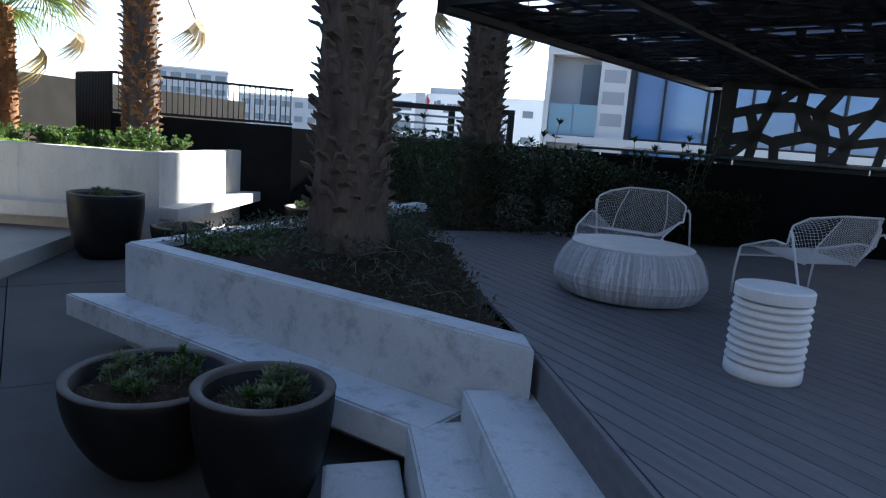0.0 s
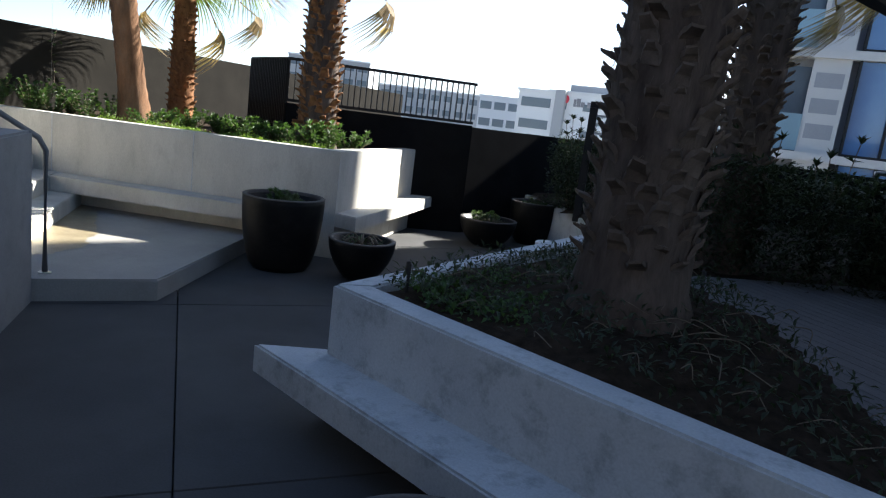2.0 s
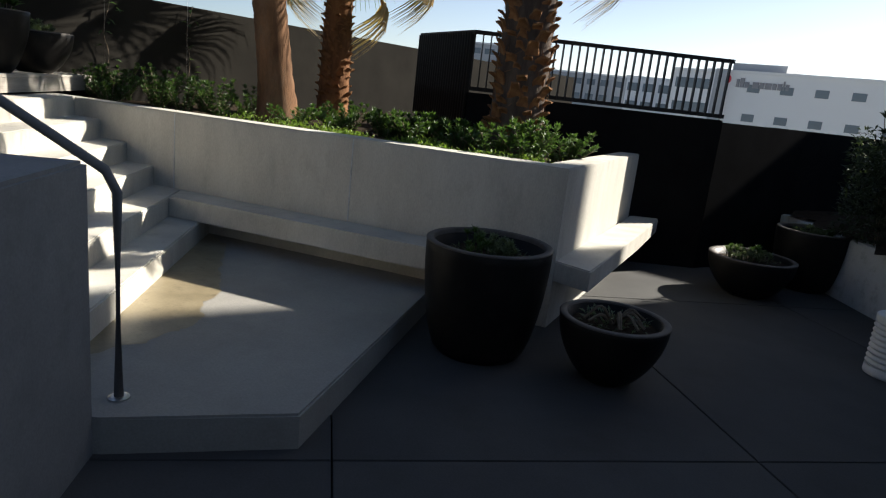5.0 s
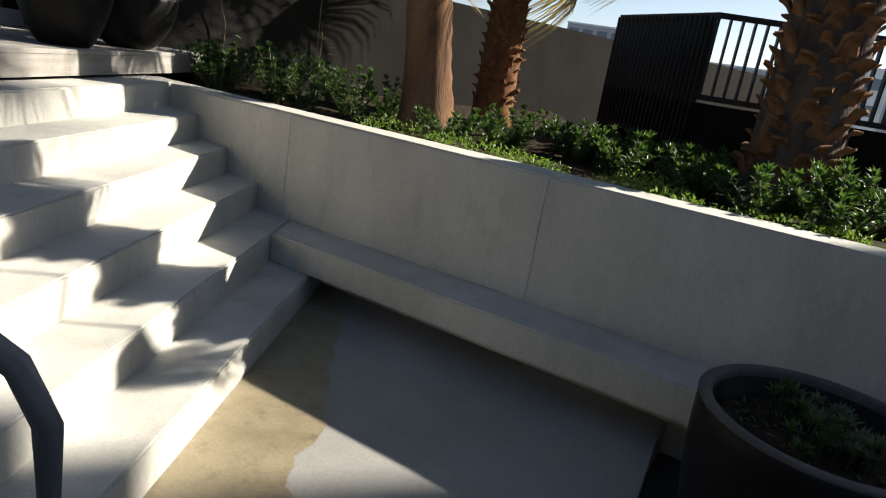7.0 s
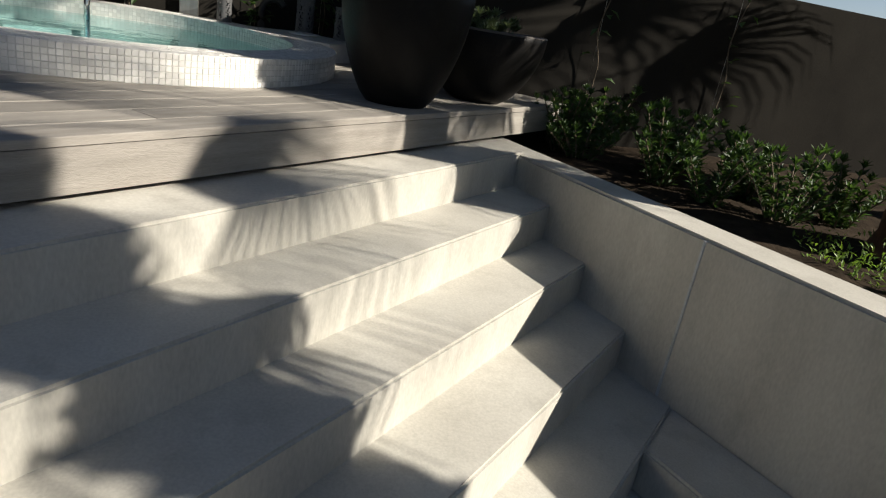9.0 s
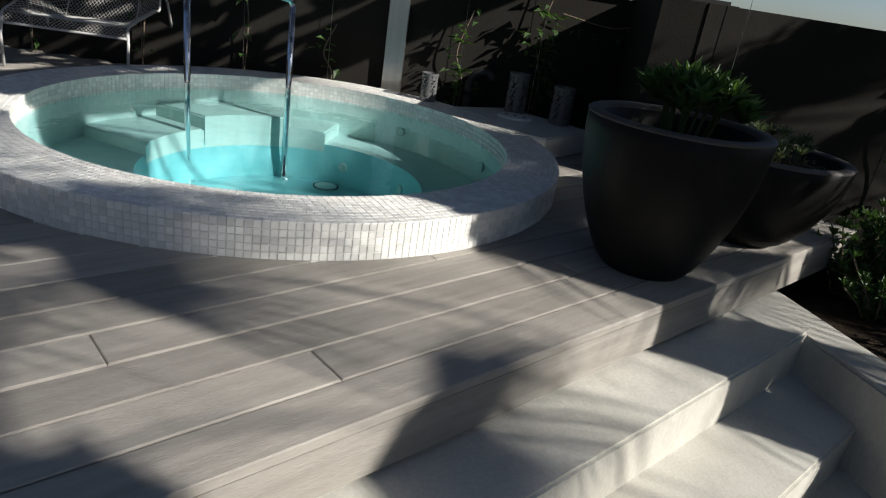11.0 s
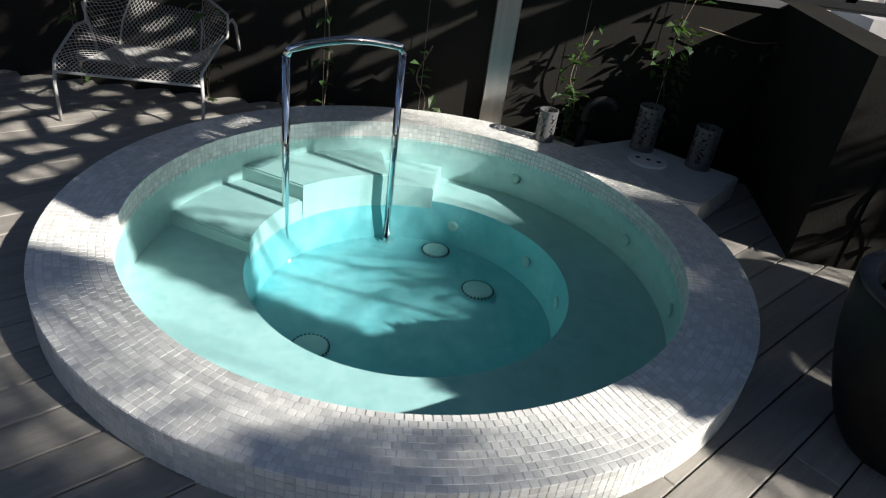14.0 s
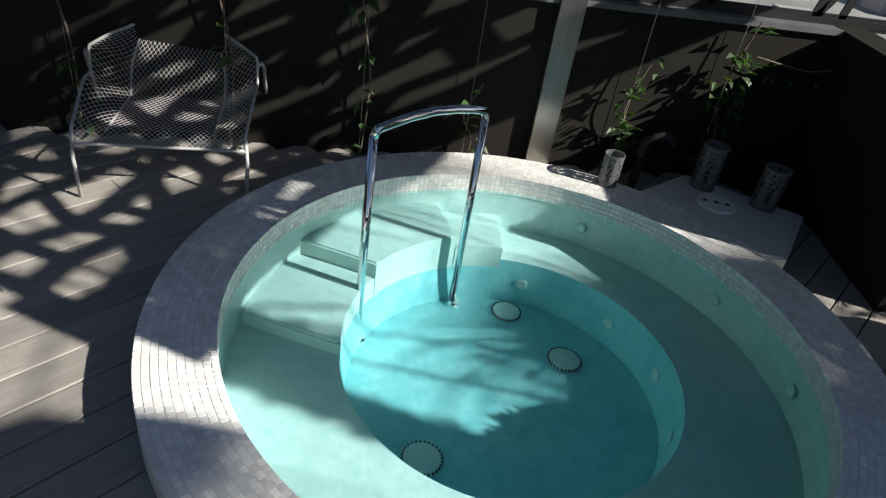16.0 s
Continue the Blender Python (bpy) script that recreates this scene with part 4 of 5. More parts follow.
pot("wide dark glazed bowl pot with succulents", (-0.82, 3.80, 0.0), 0.385, 0.44, 0.7, "succulent", 0.42)
pot("tall dark glazed pot with low succulents", (-0.16, 3.61, 0.0), 0.29, 0.56, 0.8, "succulent", 0.55)
pot("large dark pot beside the landing with grey-green succulents", (-4.20, 7.70, 0.0), 0.40, 0.72, 0.55, "succulent", 0.66)
pot("dark bowl pot with dry curled stems", (-3.40, 7.92, 0.0), 0.33, 0.40, 0.7, "dry", 0.35)
pot("dark bowl pot near the black wall", (-3.15, 11.0, 0.0), 0.40, 0.38, 0.7, "succulent", 0.4)
pot("tall dark pot near the black wall", (-2.75, 11.9, 0.0), 0.36, 0.62, 0.6, "succulent", 0.6)
pot("large dark pot on the spa deck with a glossy green bush", (-8.58, 6.68, DECK_Z), 0.295, 0.50, 0.75, "dome", 0.48)
pot("dark bowl pot on the spa deck edge", (-9.06, 7.24, DECK_Z), 0.33, 0.37, 0.7, "succulent", 0.4)


def shrub(at, height, n_stem, mat, label, size=0.055, spread=0.16):
    s = thing("shrub", label, "shrub", at, random.uniform(0, 360), "planter shrubs")
    for k in range(n_stem):
        a = random.uniform(0, 6.28)
        h = height * random.uniform(0.55, 1.0)
        tipx, tipy = spread * random.uniform(0.4, 1.2) * math.cos(a), spread * random.uniform(0.4, 1.2) * math.sin(a)
        pts = arc([(0.02 * math.cos(a), 0.02 * math.sin(a), -0.05), (tipx * 0.5, tipy * 0.5, h * 0.5), (tipx, tipy, h)], 4)
        bm = bmesh.new()
        tube(pts, 0.004, 5, bm)
        stem = part("stem", bm, TWIG, s)
        bm = bmesh.new()
        for q in range(50):
            f = random.uniform(0.15, 1)
            c = pts[min(int(f * (len(pts) - 1)), len(pts) - 1)]
            b = random.uniform(0, 6.28)
            leaf(bm, c, (math.cos(b), math.sin(b), random.uniform(0.2, 1.5)), size * random.uniform(0.7, 1.3), size * 0.38)
        rosette(bm, pts[-1], 9, size * 1.1, 0.5, 0.36)
        part("leaves", bm, mat, s)
    return s


random.seed(11)
for x, dy, h in ((-9.25, 0.75, 0.50), (-8.95, 0.62, 0.40), (-8.55, 0.85, 0.55), (-8.15, 0.75, 0.42), (-7.95, 1.05, 0.5), (-9.5, 1.4, 0.52), (-8.9, 1.45, 0.45), (-6.75, 1.25, 0.34), (-6.35, 1.5, 0.36), (-5.95, 1.2, 0.40), (-5.6, 1.45, 0.36), (-4.95, 0.55, 0.42), (-4.62, 0.45, 0.48), (-4.72, 0.85, 0.5), (-4.55, 1.15, 0.40), (-6.1, 1.75, 0.34), (-8.75, 1.15, 0.48), (-8.35, 1.35, 0.44), (-8.0, 1.6, 0.4), (-9.35, 1.1, 0.44), (-7.0, 1.9, 0.36), (-6.6, 2.0, 0.36), (-6.2, 2.2, 0.36), (-5.7, 2.0, 0.36), (-7.0, 0.9, 0.26), (-5.4, 1.0, 0.3)):
    lit = x > -7
    shrub((x, wall_y(x) + 0.2 + dy * 0.75, 1.06), h * (0.75 if lit else 0.85), 17, LEAF, "upright green shrub with glossy leaves in the raised planter", 0.058 if lit else 0.05, 0.24)
bm = bmesh.new()
for _ in range(7500):
    x = random.uniform(-8.2, -4.4)
    y = wall_y(x) + 0.21 + abs(random.gauss(0, 0.34))
    dense = noise.noise((x * 1.7, y * 1.7, 4))
    if dense < 0.06 or y > wall_y(x) + 1.3:
        continue
    leaf(bm, (x, y, 1.10 + 0.10 * random.random() * (0.6 + dense)), (random.uniform(-1, 1), random.uniform(-1, 1), random.uniform(0.2, 1.3)), random.uniform(0.02, 0.045), random.uniform(0.008, 0.014))
tagged(part("groundcover_lime", bm, LEAF_LIME), "fine lime-green groundcover spilling over the planter edge", "groundcover", "", "stuff")

# near planter planting
np_soil = [(-1.85, 5.30), (0.80, 4.26), (-0.53, 7.7), (-1.05, 9.8)]
bm, bm2, bm3 = bmesh.new(), bmesh.new(), bmesh.new()
for _ in range(9000):
    x, y = random.uniform(-1.9, 0.9), random.uniform(4.2, 9.8)
    if not inside(x, y, np_soil):
        continue
    z = 0.66 + 0.20 * math.exp(-((x + 0.6) ** 2 + (y - 6.0) ** 2) / 1.6)
    d = noise.noise((x * 2.2, y * 2.2, 9))
    hz = 0.02 + 0.13 * random.random() * max(0.15, 0.5 + d)
    leaf(bm, (x, y, z + hz), (random.uniform(-1, 1), random.uniform(-1, 1), random.uniform(-0.1, 1.2)), random.uniform(0.03, 0.07), random.uniform(0.010, 0.024))
for _ in range(1300):
    cx, cy, r = random.choice(((-1.42, 5.38, 0.16), (-1.15, 5.32, 0.2), (-1.6, 5.55, 0.14), (-1.05, 5.6, 0.2), (-1.4, 6.0, 0.2)))
    x, y = random.gauss(cx, r * 0.6), random.gauss(cy, r * 0.5)
    if inside(x, y, np_soil):
        leaf(bm2, (x, y, 0.68 + 0.12 * random.random()), (random.uniform(-1, 1), random.uniform(-1, 1), random.uniform(0.1, 1.2)), random.uniform(0.03, 0.055), random.uniform(0.02, 0.035))
for _ in range(150):
    x, y = random.uniform(-1.6, 0.7), random.uniform(4.4, 8.5)
    if inside(x, y, np_soil):
        a, l = random.uniform(0, 6.28), random.uniform(0.06, 0.3)
        z = 0.70 + 0.20 * math.exp(-((x + 0.6) ** 2 + (y - 6.0) ** 2) / 1.6)
        tube(arc([(x, y, z), (x + l * 0.5 * math.cos(a), y + l * 0.5 * math.sin(a), z + 0.05), (x + l * math.cos(a + 0.4), y + l * math.sin(a + 0.4), z + 0.02)], 3), 0.0025, 4, bm3)
tagged(part("groundcover_dark", bm, LEAF_DARK), "low dark creeping groundcover round the palm trunk", "groundcover", "", "stuff")
tagged(part("groundcover_green", bm2, LEAF), "bright green creeping leaves near the planter corner", "groundcover", "", "stuff")
tagged(part("leaf_litter", bm3, TWIG), "dry twigs and stems lying on the soil", "twigs", "", "stuff")
for x, y in ((0.58, 4.42), (-0.28, 6.9), (-1.72, 5.42)):
    st = thing("garden_stake", "short black irrigation stake in the planter", "stake", (x, y, 0.62), 0, "irrigation stakes")
    part("rod", tube([(0, 0, -0.05), (0.01, 0, 0.26)], 0.009, 8), PLASTIC, st)
    part("cap", lathe([(0.014, 0.2), (0.016, 0.23), (0.013, 0.27), (0.004, 0.275)], 10), PLASTIC, st)

# hedge
bm = bmesh.new()
for _ in range(24000):
    s, w = random.random(), random.random()
    x = -2.6 + 5.6 * s
    y0 = 7.95 + 0.3 * max(0.0, x) if x > -0.6 else 10.2 - 0.9 * (x + 1.1)
    y0 = max(y0, 8.0)
    y = y0 + 0.15 + 1.8 * w * w
    top = 1.62 + 0.22 * noise.noise((x * 1.6, y * 1.6, 2)) - 0.16 * max(0, x - 0.5)
    z = 0.62 + (top - 0.62) * random.random() ** 0.85
    leaf(bm, (x, y, z), (random.uniform(-1, 1), random.uniform(-1.2, 0.6), random.uniform(-0.3, 1)), random.uniform(0.05, 0.1), random.uniform(0.02, 0.035))
tagged(part("hedge", bm, LEAF_DARK), "dense dark evergreen hedge behind the lower deck", "hedge", "", "stuff")
for k in range(9):
    x = -2.2 + 0.55 * k
    y = max(8.5, 10.6 - 0.9 * (x + 1.1)) if x < -0.6 else 8.6 + 0.3 * max(0, x)
    shrub((x, y, 0.66), 1.18 + 0.12 * random.random(), 6, LEAF_DARK, "tall leafy hedge shrub", 0.085, 0.3)


# ---- palms ----
def fan_mesh(name, mat, blades=26, reach=0.62, droop=0.25, spread=2.5):
    """A fan leaf: folded blades from one point, tips drooping."""
    bm = bmesh.new()
    for i in range(blades):
        a = -spread / 2 + spread * i / (blades - 1)
        l = reach * (0.72 + 0.28 * math.cos(a * 0.8)) * random.uniform(0.9, 1.05)
        w = 0.016
        d = Vector((math.cos(a), math.sin(a), 0))
        s = Vector((-math.sin(a), math.cos(a), 0))
        prev = None
        for f, wf, dz in ((0.0, 0.15, 0.0), (0.35, 1.0, 0.02), (0.65, 0.75, -0.18 * droop), (0.85, 0.4, -0.55 * droop), (1.0, 0.08, -1.1 * droop)):
            c = d * (l * f * (1 - 0.18 * droop * f)) + Vector((0, 0, dz * l))
            row = [bm.verts.new(c + s * w * wf), bm.verts.new(c + Vector((0, 0, 0.010 * wf))), bm.verts.new(c - s * w * wf)]
            if prev:
                bm.faces.new((prev[0], prev[1], row[1], row[0]))
                bm.faces.new((prev[1], prev[2], row[2], row[1]))
            prev = row
    return mesh_of(name, bm, mat)


random.seed(5)
FANS = [fan_mesh("fan", FROND, 28, random.uniform(0.78, 0.95), random.uniform(0.25, 0.5)) for _ in range(3)]
DRY_FANS = [fan_mesh("fan", FROND_DRY, 30, random.uniform(0.5, 0.62), random.uniform(0.7, 1.2), 2.2) for _ in range(3)]


def stub_mesh(mat, seed):
    """One old leaf base: a broad clasping foot that narrows to a split, upturned stub."""
    rnd = random.Random(seed)
    bm = bmesh.new()
    rows = ((0.0, 0.07, -0.075, 0.014), (0.02, 0.06, -0.03, 0.02), (0.04, 0.05, 0.0, 0.02), (0.06, 0.042, 0.010, 0.016), (0.072 + rnd.uniform(0, 0.035), 0.034, 0.014 + rnd.uniform(-0.015, 0.025), 0.007))
    prev = None
    for x, w, z, th in rows:
        w *= rnd.uniform(0.8, 1.15)
        row = [bm.verts.new(q) for q in ((x, -w, z + 0.25 * w), (x, 0, z + th), (x, w, z + 0.25 * w), (x, w * 0.9, z - th), (x, -w * 0.9, z - th))]
        if prev:
            for i in range(5):
                bm.faces.new((prev[i], prev[(i + 1) % 5], row[(i + 1) % 5], row[i]))
        prev = row
    bm.faces.new(prev)
    for q in range(3):
        y = rnd.uniform(-0.05, 0.05)
        leaf_pts = [(0.0, y, -0.06), (0.02 + rnd.uniform(0, 0.03), y + rnd.uniform(-0.03, 0.03), 0.0), (0.012, y + rnd.uniform(-0.06, 0.06), 0.07)]
        tube(leaf_pts, [0.003, 0.002, 0.001], 3, bm)
    return mesh_of("leaf_base", bm, mat)


STUBS = [stub_mesh(BOOT, k) for k in range(4)]
STUBS_RED = [stub_mesh(BOOT_RED, 10 + k) for k in range(4)]


def dead_frond(p, crown, hang, side, scale=1.0):
    """A dead frond: a petiole arching out from the crown to a fan that hangs down."""
    c, h = Vector(crown), Vector(hang)
    mid = (c + h) / 2 + Vector((0, 0, 0.18))
    pts = arc([c, mid, h], 5)
    fr = part("frond", tube(pts, 0.010, 6), FROND_DRY, p, "dead hanging frond")
    fan = new("fan", random.choice(DRY_FANS))
    fan.parent = fr
    out = (h - c)
    yaw = math.atan2(out.y, out.x)
    fan.matrix_basis = Matrix.Translation(h) @ Euler((side, radians(62), yaw)).to_matrix().to_4x4() @ Matrix.Scale(scale, 4)


def palm(at, r_base, r_top, height, mats, label, lean=(0, 0), n_fronds=26, dry=5, bare=0.0, hanging=(), petiole=0.9, turn=0.0):
    """A fan palm: trunk wrapped in old leaf bases, crown of fan fronds, some dead and hanging."""
    p = thing("palm_tree", label, "palm tree", at, 0, "fan palms")
    tm, bmats = mats
    bm = bmesh.new()
    n, rows = 28, 46
    rings = []
    for j in range(rows + 1):
        s = j / rows
        z = -0.15 + (height + 0.15) * s
        flare = (0.7 * r_base * math.exp(-max(z, 0) / 0.22)) if bare else (0.25 * r_base * math.exp(-max(z, 0) / 0.16))
        r0 = r_base + (r_top - r_base) * s + flare
        ring = []
        for i in range(n):
            a = 2 * math.pi * i / n
            r = r0 * (1 + 0.05 * noise.noise((math.cos(a) * 2, math.sin(a) * 2, z * 3 + at[0])) + 0.03 * math.sin(z * 40 + 3 * a))
            ring.append(bm.verts.new((lean[0] * s + r * math.cos(a), lean[1] * s + r * math.sin(a), z)))
        rings.append(ring)
    for a, b in zip(rings, rings[1:]):
        for i in range(n):
            bm.faces.new((a[i], a[(i + 1) % n], b[(i + 1) % n], b[i]))
    bm.faces.new(rings[-1])
    part("trunk", bm, tm, p, "", True)
    z, k = max(0.30 if bare == 0 else bare, bare), 0
    while z < height - 0.02:
        s = z / height
        r = r_base + (r_top - r_base) * s
        per = 9
        for i in range(per):
            a = 2 * math.pi * (i + 0.5 * (k % 2)) / per + random.uniform(-0.25, 0.25)
            ob = new("leaf_base", random.choice(bmats))
            ob.parent = p
            ob.matrix_basis = Matrix.Translation((lean[0] * s + r * 0.94 * math.cos(a), lean[1] * s + r * 0.94 * math.sin(a), z)) @ Euler((random.uniform(-0.3, 0.3), random.uniform(-0.25, 0.3), a)).to_matrix().to_4x4() @ Matrix.Scale(random.uniform(0.6, 1.1) * min(1.0, r / 0.24), 4)
        z += random.uniform(0.075, 0.10)
        k += 1
    if height > 1.5:
        crown = Vector((lean[0], lean[1], height))
        for i in range(n_fronds):
            a = radians(turn) + i * 2.39996 + random.uniform(-0.2, 0.2)
            el = radians(80) - radians(78) * (i / n_fronds)
            l = petiole * random.uniform(0.8, 1.1)
            out = Vector((math.cos(a), math.sin(a), 0))
            d = out * math.cos(el) + Vector((0, 0, math.sin(el)))
            pts = arc([crown + out * 0.05, crown + d * l * 0.5 + Vector((0, 0, 0.05)), crown + d * l - Vector((0, 0, 0.10))], 4)
            fr = part("frond", tube(pts, [0.013 - 0.007 * q / (len(pts) - 1) for q in range(len(pts))], 6), FROND, p)
            fan = new("fan", random.choice(FANS))
            fan.parent = fr
            tang = (pts[-1] - pts[-2]).normalized()
            pitch = -math.asin(max(-1, min(1, tang.z)))
            fan.matrix_basis = Matrix.Translation(pts[-1]) @ Euler((0, pitch + 0.25, math.atan2(tang.y, tang.x))).to_matrix().to_4x4()
        for x, y, z, side, scale in hanging:
            dead_frond(p, crown - Vector((0, 0, 0.05)), (x - at[0], y - at[1], z - at[2]), side, scale)
    return p


DARKS, REDS = (TRUNK, STUBS), (TRUNK_RED, STUBS_RED)
palm((-0.62, 5.78, 0.80), 0.27, 0.225, 4.2, DARKS, "thick fan palm trunk covered in grey leaf stubs", n_fronds=24)
palm((-0.16, 8.75, 0.62), 0.235, 0.19, 3.7, DARKS, "dark fan palm in the hedge with hanging dead fronds", n_fronds=20, hanging=((-0.66, 8.62, 3.05, 0.2, 0.9), (0.30, 8.70, 2.95, -0.2, 0.75), (0.6, 9.2, 3.3, 0.1, 0.9)))
palm((-5.09, 9.48, 1.05), 0.24, 0.19, 3.25, (TRUNK, STUBS_RED), "shaggy fan palm beside the fence", turn=30, n_fronds=13, hanging=((-4.42, 9.74, 2.98, 0.15, 1.1), (-5.6, 9.0, 3.2, 0.3, 1.0)))
palm((-7.47, 8.88, 1.05), 0.165, 0.15, 3.4, (TRUNK_BARE, STUBS_RED), "slender fan palm with a bare pale foot", lean=(0.0, -0.6), turn=45, n_fronds=7, bare=1.9, hanging=((-8.02, 8.62, 2.95, 0.3, 0.9), (-8.2, 9.0, 3.1, 0.0, 1.0)))
palm((-7.93, 10.08, 1.05), 0.185, 0.14, 2.05, REDS, "fan palm with rusty fibrous trunk and dead fronds", n_fronds=16, hanging=((-7.62, 10.42, 2.58, 0.0, 1.15), (-7.22, 10.78, 2.85, 0.5, 1.0), (-8.5, 9.9, 2.7, -0.3, 1.0)))

# ---- spa side details ----
post = thing("steel_post", "brushed stainless flat post on the boundary wall", "post", (-10.90, 5.62, DECK_Z))
bm = box(bmesh.new(), -0.02, 0.02, -0.065, 0.065, -0.02, 1.77)
bmesh.ops.bevel(bm, geom=bm.edges[:], offset=0.004, segments=1, affect="EDGES")
part("bar", bm, STEEL, post)
part("socket", box(bmesh.new(), 0.021, 0.032, -0.025, 0.025, 0.92, 1.06), STEEL, post, "small steel socket plate")


def lantern(at, r, h):
    l = thing("candle_lantern", "dark perforated metal candle lantern", "lantern", at, 0, "perforated lanterns")
    bm = bmesh.new()
    n, rows = 36, 20
    g = [[bm.verts.new((r * math.cos(2 * math.pi * i / n), r * math.sin(2 * math.pi * i / n), 0.01 + (h - 0.02) * j / rows)) for i in range(n)] for j in range(rows + 1)]
    for j in range(rows):
        for i in range(n):
            fx, fy = (i % 6) - 2.5, (j % 5) - 2
            ang = math.atan2(fy, fx)
            hole = 1.0 < fx * fx + fy * fy < 6.2 and math.cos(ang * 6 + j // 5) > -0.15 and 0 < j < rows - 1
            if not hole:
                bm.faces.new((g[j][i], g[j][(i + 1) % n], g[j + 1][(i + 1) % n], g[j + 1][i]))
    sh = part("shell", bm, GREY_METAL, l, "perforated leaf-pattern shell")
    mod = sh.modifiers.new("thick", "SOLIDIFY")
    mod.thickness = 0.002
    for z in (0.0, h - 0.012):
        part("band", lathe([(r + 0.002, z), (r + 0.002, z + 0.012), (r - 0.003, z + 0.012), (r - 0.003, z + 0.001)], 36, cap=False), GREY_METAL, l)
    return l


lantern((-10.50, 5.87, RIM_Z), 0.048, 0.165)
lantern((-10.545, 6.41, RIM_Z), 0.062, 0.235)
lantern((-10.37, 6.66, RIM_Z), 0.062, 0.215)
cov = thing("skimmer_lid", "round white skimmer lid with finger holes", "lid", (-10.355, 6.395, RIM_Z))
part("disc", lathe([(0.098, 0), (0.10, 0.006), (0.094, 0.012), (0.02, 0.013)], 40), MOSAIC_ONE, cov)
for dx, dy in ((0.02, 0.05), (0.0, 0.0), (-0.02, -0.05)):
    part("finger_hole", lathe([(0.013, 0.0122), (0.013, 0.0138), (0.006, 0.0139)], 14, None, (dx, dy)), PLASTIC, cov)
cov2 = thing("wall_pipe", "dark bent pipe rising behind the spa", "pipe", (-10.72, 6.12, DECK_Z))
part("bend", tube(arc([(0, 0, 0), (0, 0, 0.22), (0.01, 0.03, 0.29), (0.02, 0.10, 0.31), (0.02, 0.15, 0.27)], 5), 0.024, 12), PLASTIC, cov2, "", True)


def vine(y, z0, h, n):
    v = thing("climbing_vine", "thin climbing vine trained up a wire on the dark wall", "vine", (-10.88 if y < 7.0 else -9.60 + 0.025 * (y - 7.2), y, z0), 0, "wall vines")
    pts = arc([(0, 0, -0.1), (0.01, 0.03, h * 0.3), (0.02, -0.03, h * 0.6), (0.03, 0.04, h)], 6)
    part("stem", tube(pts, 0.0045, 5), TWIG, v)
    part("wire", tube([(-0.01, 0, -0.1), (-0.01, 0, h + 0.4)], 0.0015, 4), STEEL, v)
    bm = bmesh.new()
    for k in range(n):
        c = random.choice(pts)
        a = random.uniform(0, 6.28)
        off = Vector((random.uniform(0, 0.05), random.uniform(-0.07, 0.07), random.uniform(-0.03, 0.03)))
        leaf(bm, c + off, (abs(math.cos(a)) * 0.7, math.sin(a), random.uniform(-0.7, 0.5)), random.uniform(0.055, 0.10), random.uniform(0.03, 0.052))
    part("leaves", bm, LEAF, v)
    return v


random.seed(21)
for y, h, n in ((6.05, 0.66, 60), (6.55, 0.90, 80), (5.2, 0.45, 14), (4.65, 1.4, 26), (4.0, 1.5, 24), (7.25, 0.62, 12), (3.3, 1.5, 24), (8.2, 0.8, 16), (9.2, 0.9, 14), (2.6, 1.5, 20)):
    vine(y, DECK_Z, h, n)
branch = thing("trailing_branch", "bare trailing vine shoot across the dark wall", "vine", (-10.87, 6.9, 2.02))
part("stem", tube(arc([(0, -0.25, 0.06), (0.02, 0.05, 0.02), (0.03, 0.25, 0.04), (0.03, 0.36, -0.08)], 5), 0.004, 5), TWIG, branch)
bm = bmesh.new()
for k in range(14):
    leaf(bm, (0.03, random.uniform(-0.2, 0.38), random.uniform(-0.06, 0.07)), (0.4, random.uniform(-1, 1), random.uniform(-1, 0.6)), 0.05, 0.02)
part("leaves", bm, LEAF, branch)

# lattice screens: plates with leaf-shaped openings
def lattice(name, label, w, h, m, seed, mat, cells=0.32, heavy=1.0):
    """A flat plate whose bars form irregular cells."""
    random.seed(seed)
    ob = thing(name, label, "screen", (0, 0, 0))
    ob.matrix_basis = m
    nx, ny = max(2, int(w / cells)), max(2, int(h / cells))
    pts = {}
    for i in range(nx + 1):
        for j in range(ny + 1):
            jx = 0 if i in (0, nx) else random.uniform(-0.3, 0.3)
            jy = 0 if j in (0, ny) else random.uniform(-0.3, 0.3)
            pts[i, j] = Vector(((i + jx + (0.25 if j % 2 and 0 < i < nx else 0)) * w / nx, (j + jy) * h / ny, 0))
    bm = bmesh.new()

    def bar(a, b, wd):
        wd = wd * heavy
        d = (b - a).normalized()
        n = Vector((-d.y, d.x, 0)) * wd / 2
        q = [bm.verts.new(p) for p in (a - n, b - n, b + n, a + n)]
        r = [bm.verts.new(p + Vector((0, 0, 0.012))) for p in (a - n, b - n, b + n, a + n)]
        bm.faces.new(q[::-1])
        bm.faces.new(r)
        for k in range(4):
            bm.faces.new((q[k], q[(k + 1) % 4], r[(k + 1) % 4], r[k]))

    for (i, j), p in pts.items():
        if (i + 1, j) in pts:
            bar(p, pts[i + 1, j], 0.07 if j in (0, ny) else random.uniform(0.035, 0.06))
        if (i, j + 1) in pts and (i + j) % 4 != 3:
            bar(p, pts[i, j + 1], 0.07 if i in (0, nx) else random.uniform(0.035, 0.06))
        if (i + 1, j + 1) in pts and (i * 3 + j) % 4 == 0:
            bar(p, pts[i + 1, j + 1], 0.04)
    part("plate", bm, mat, ob)
    return ob


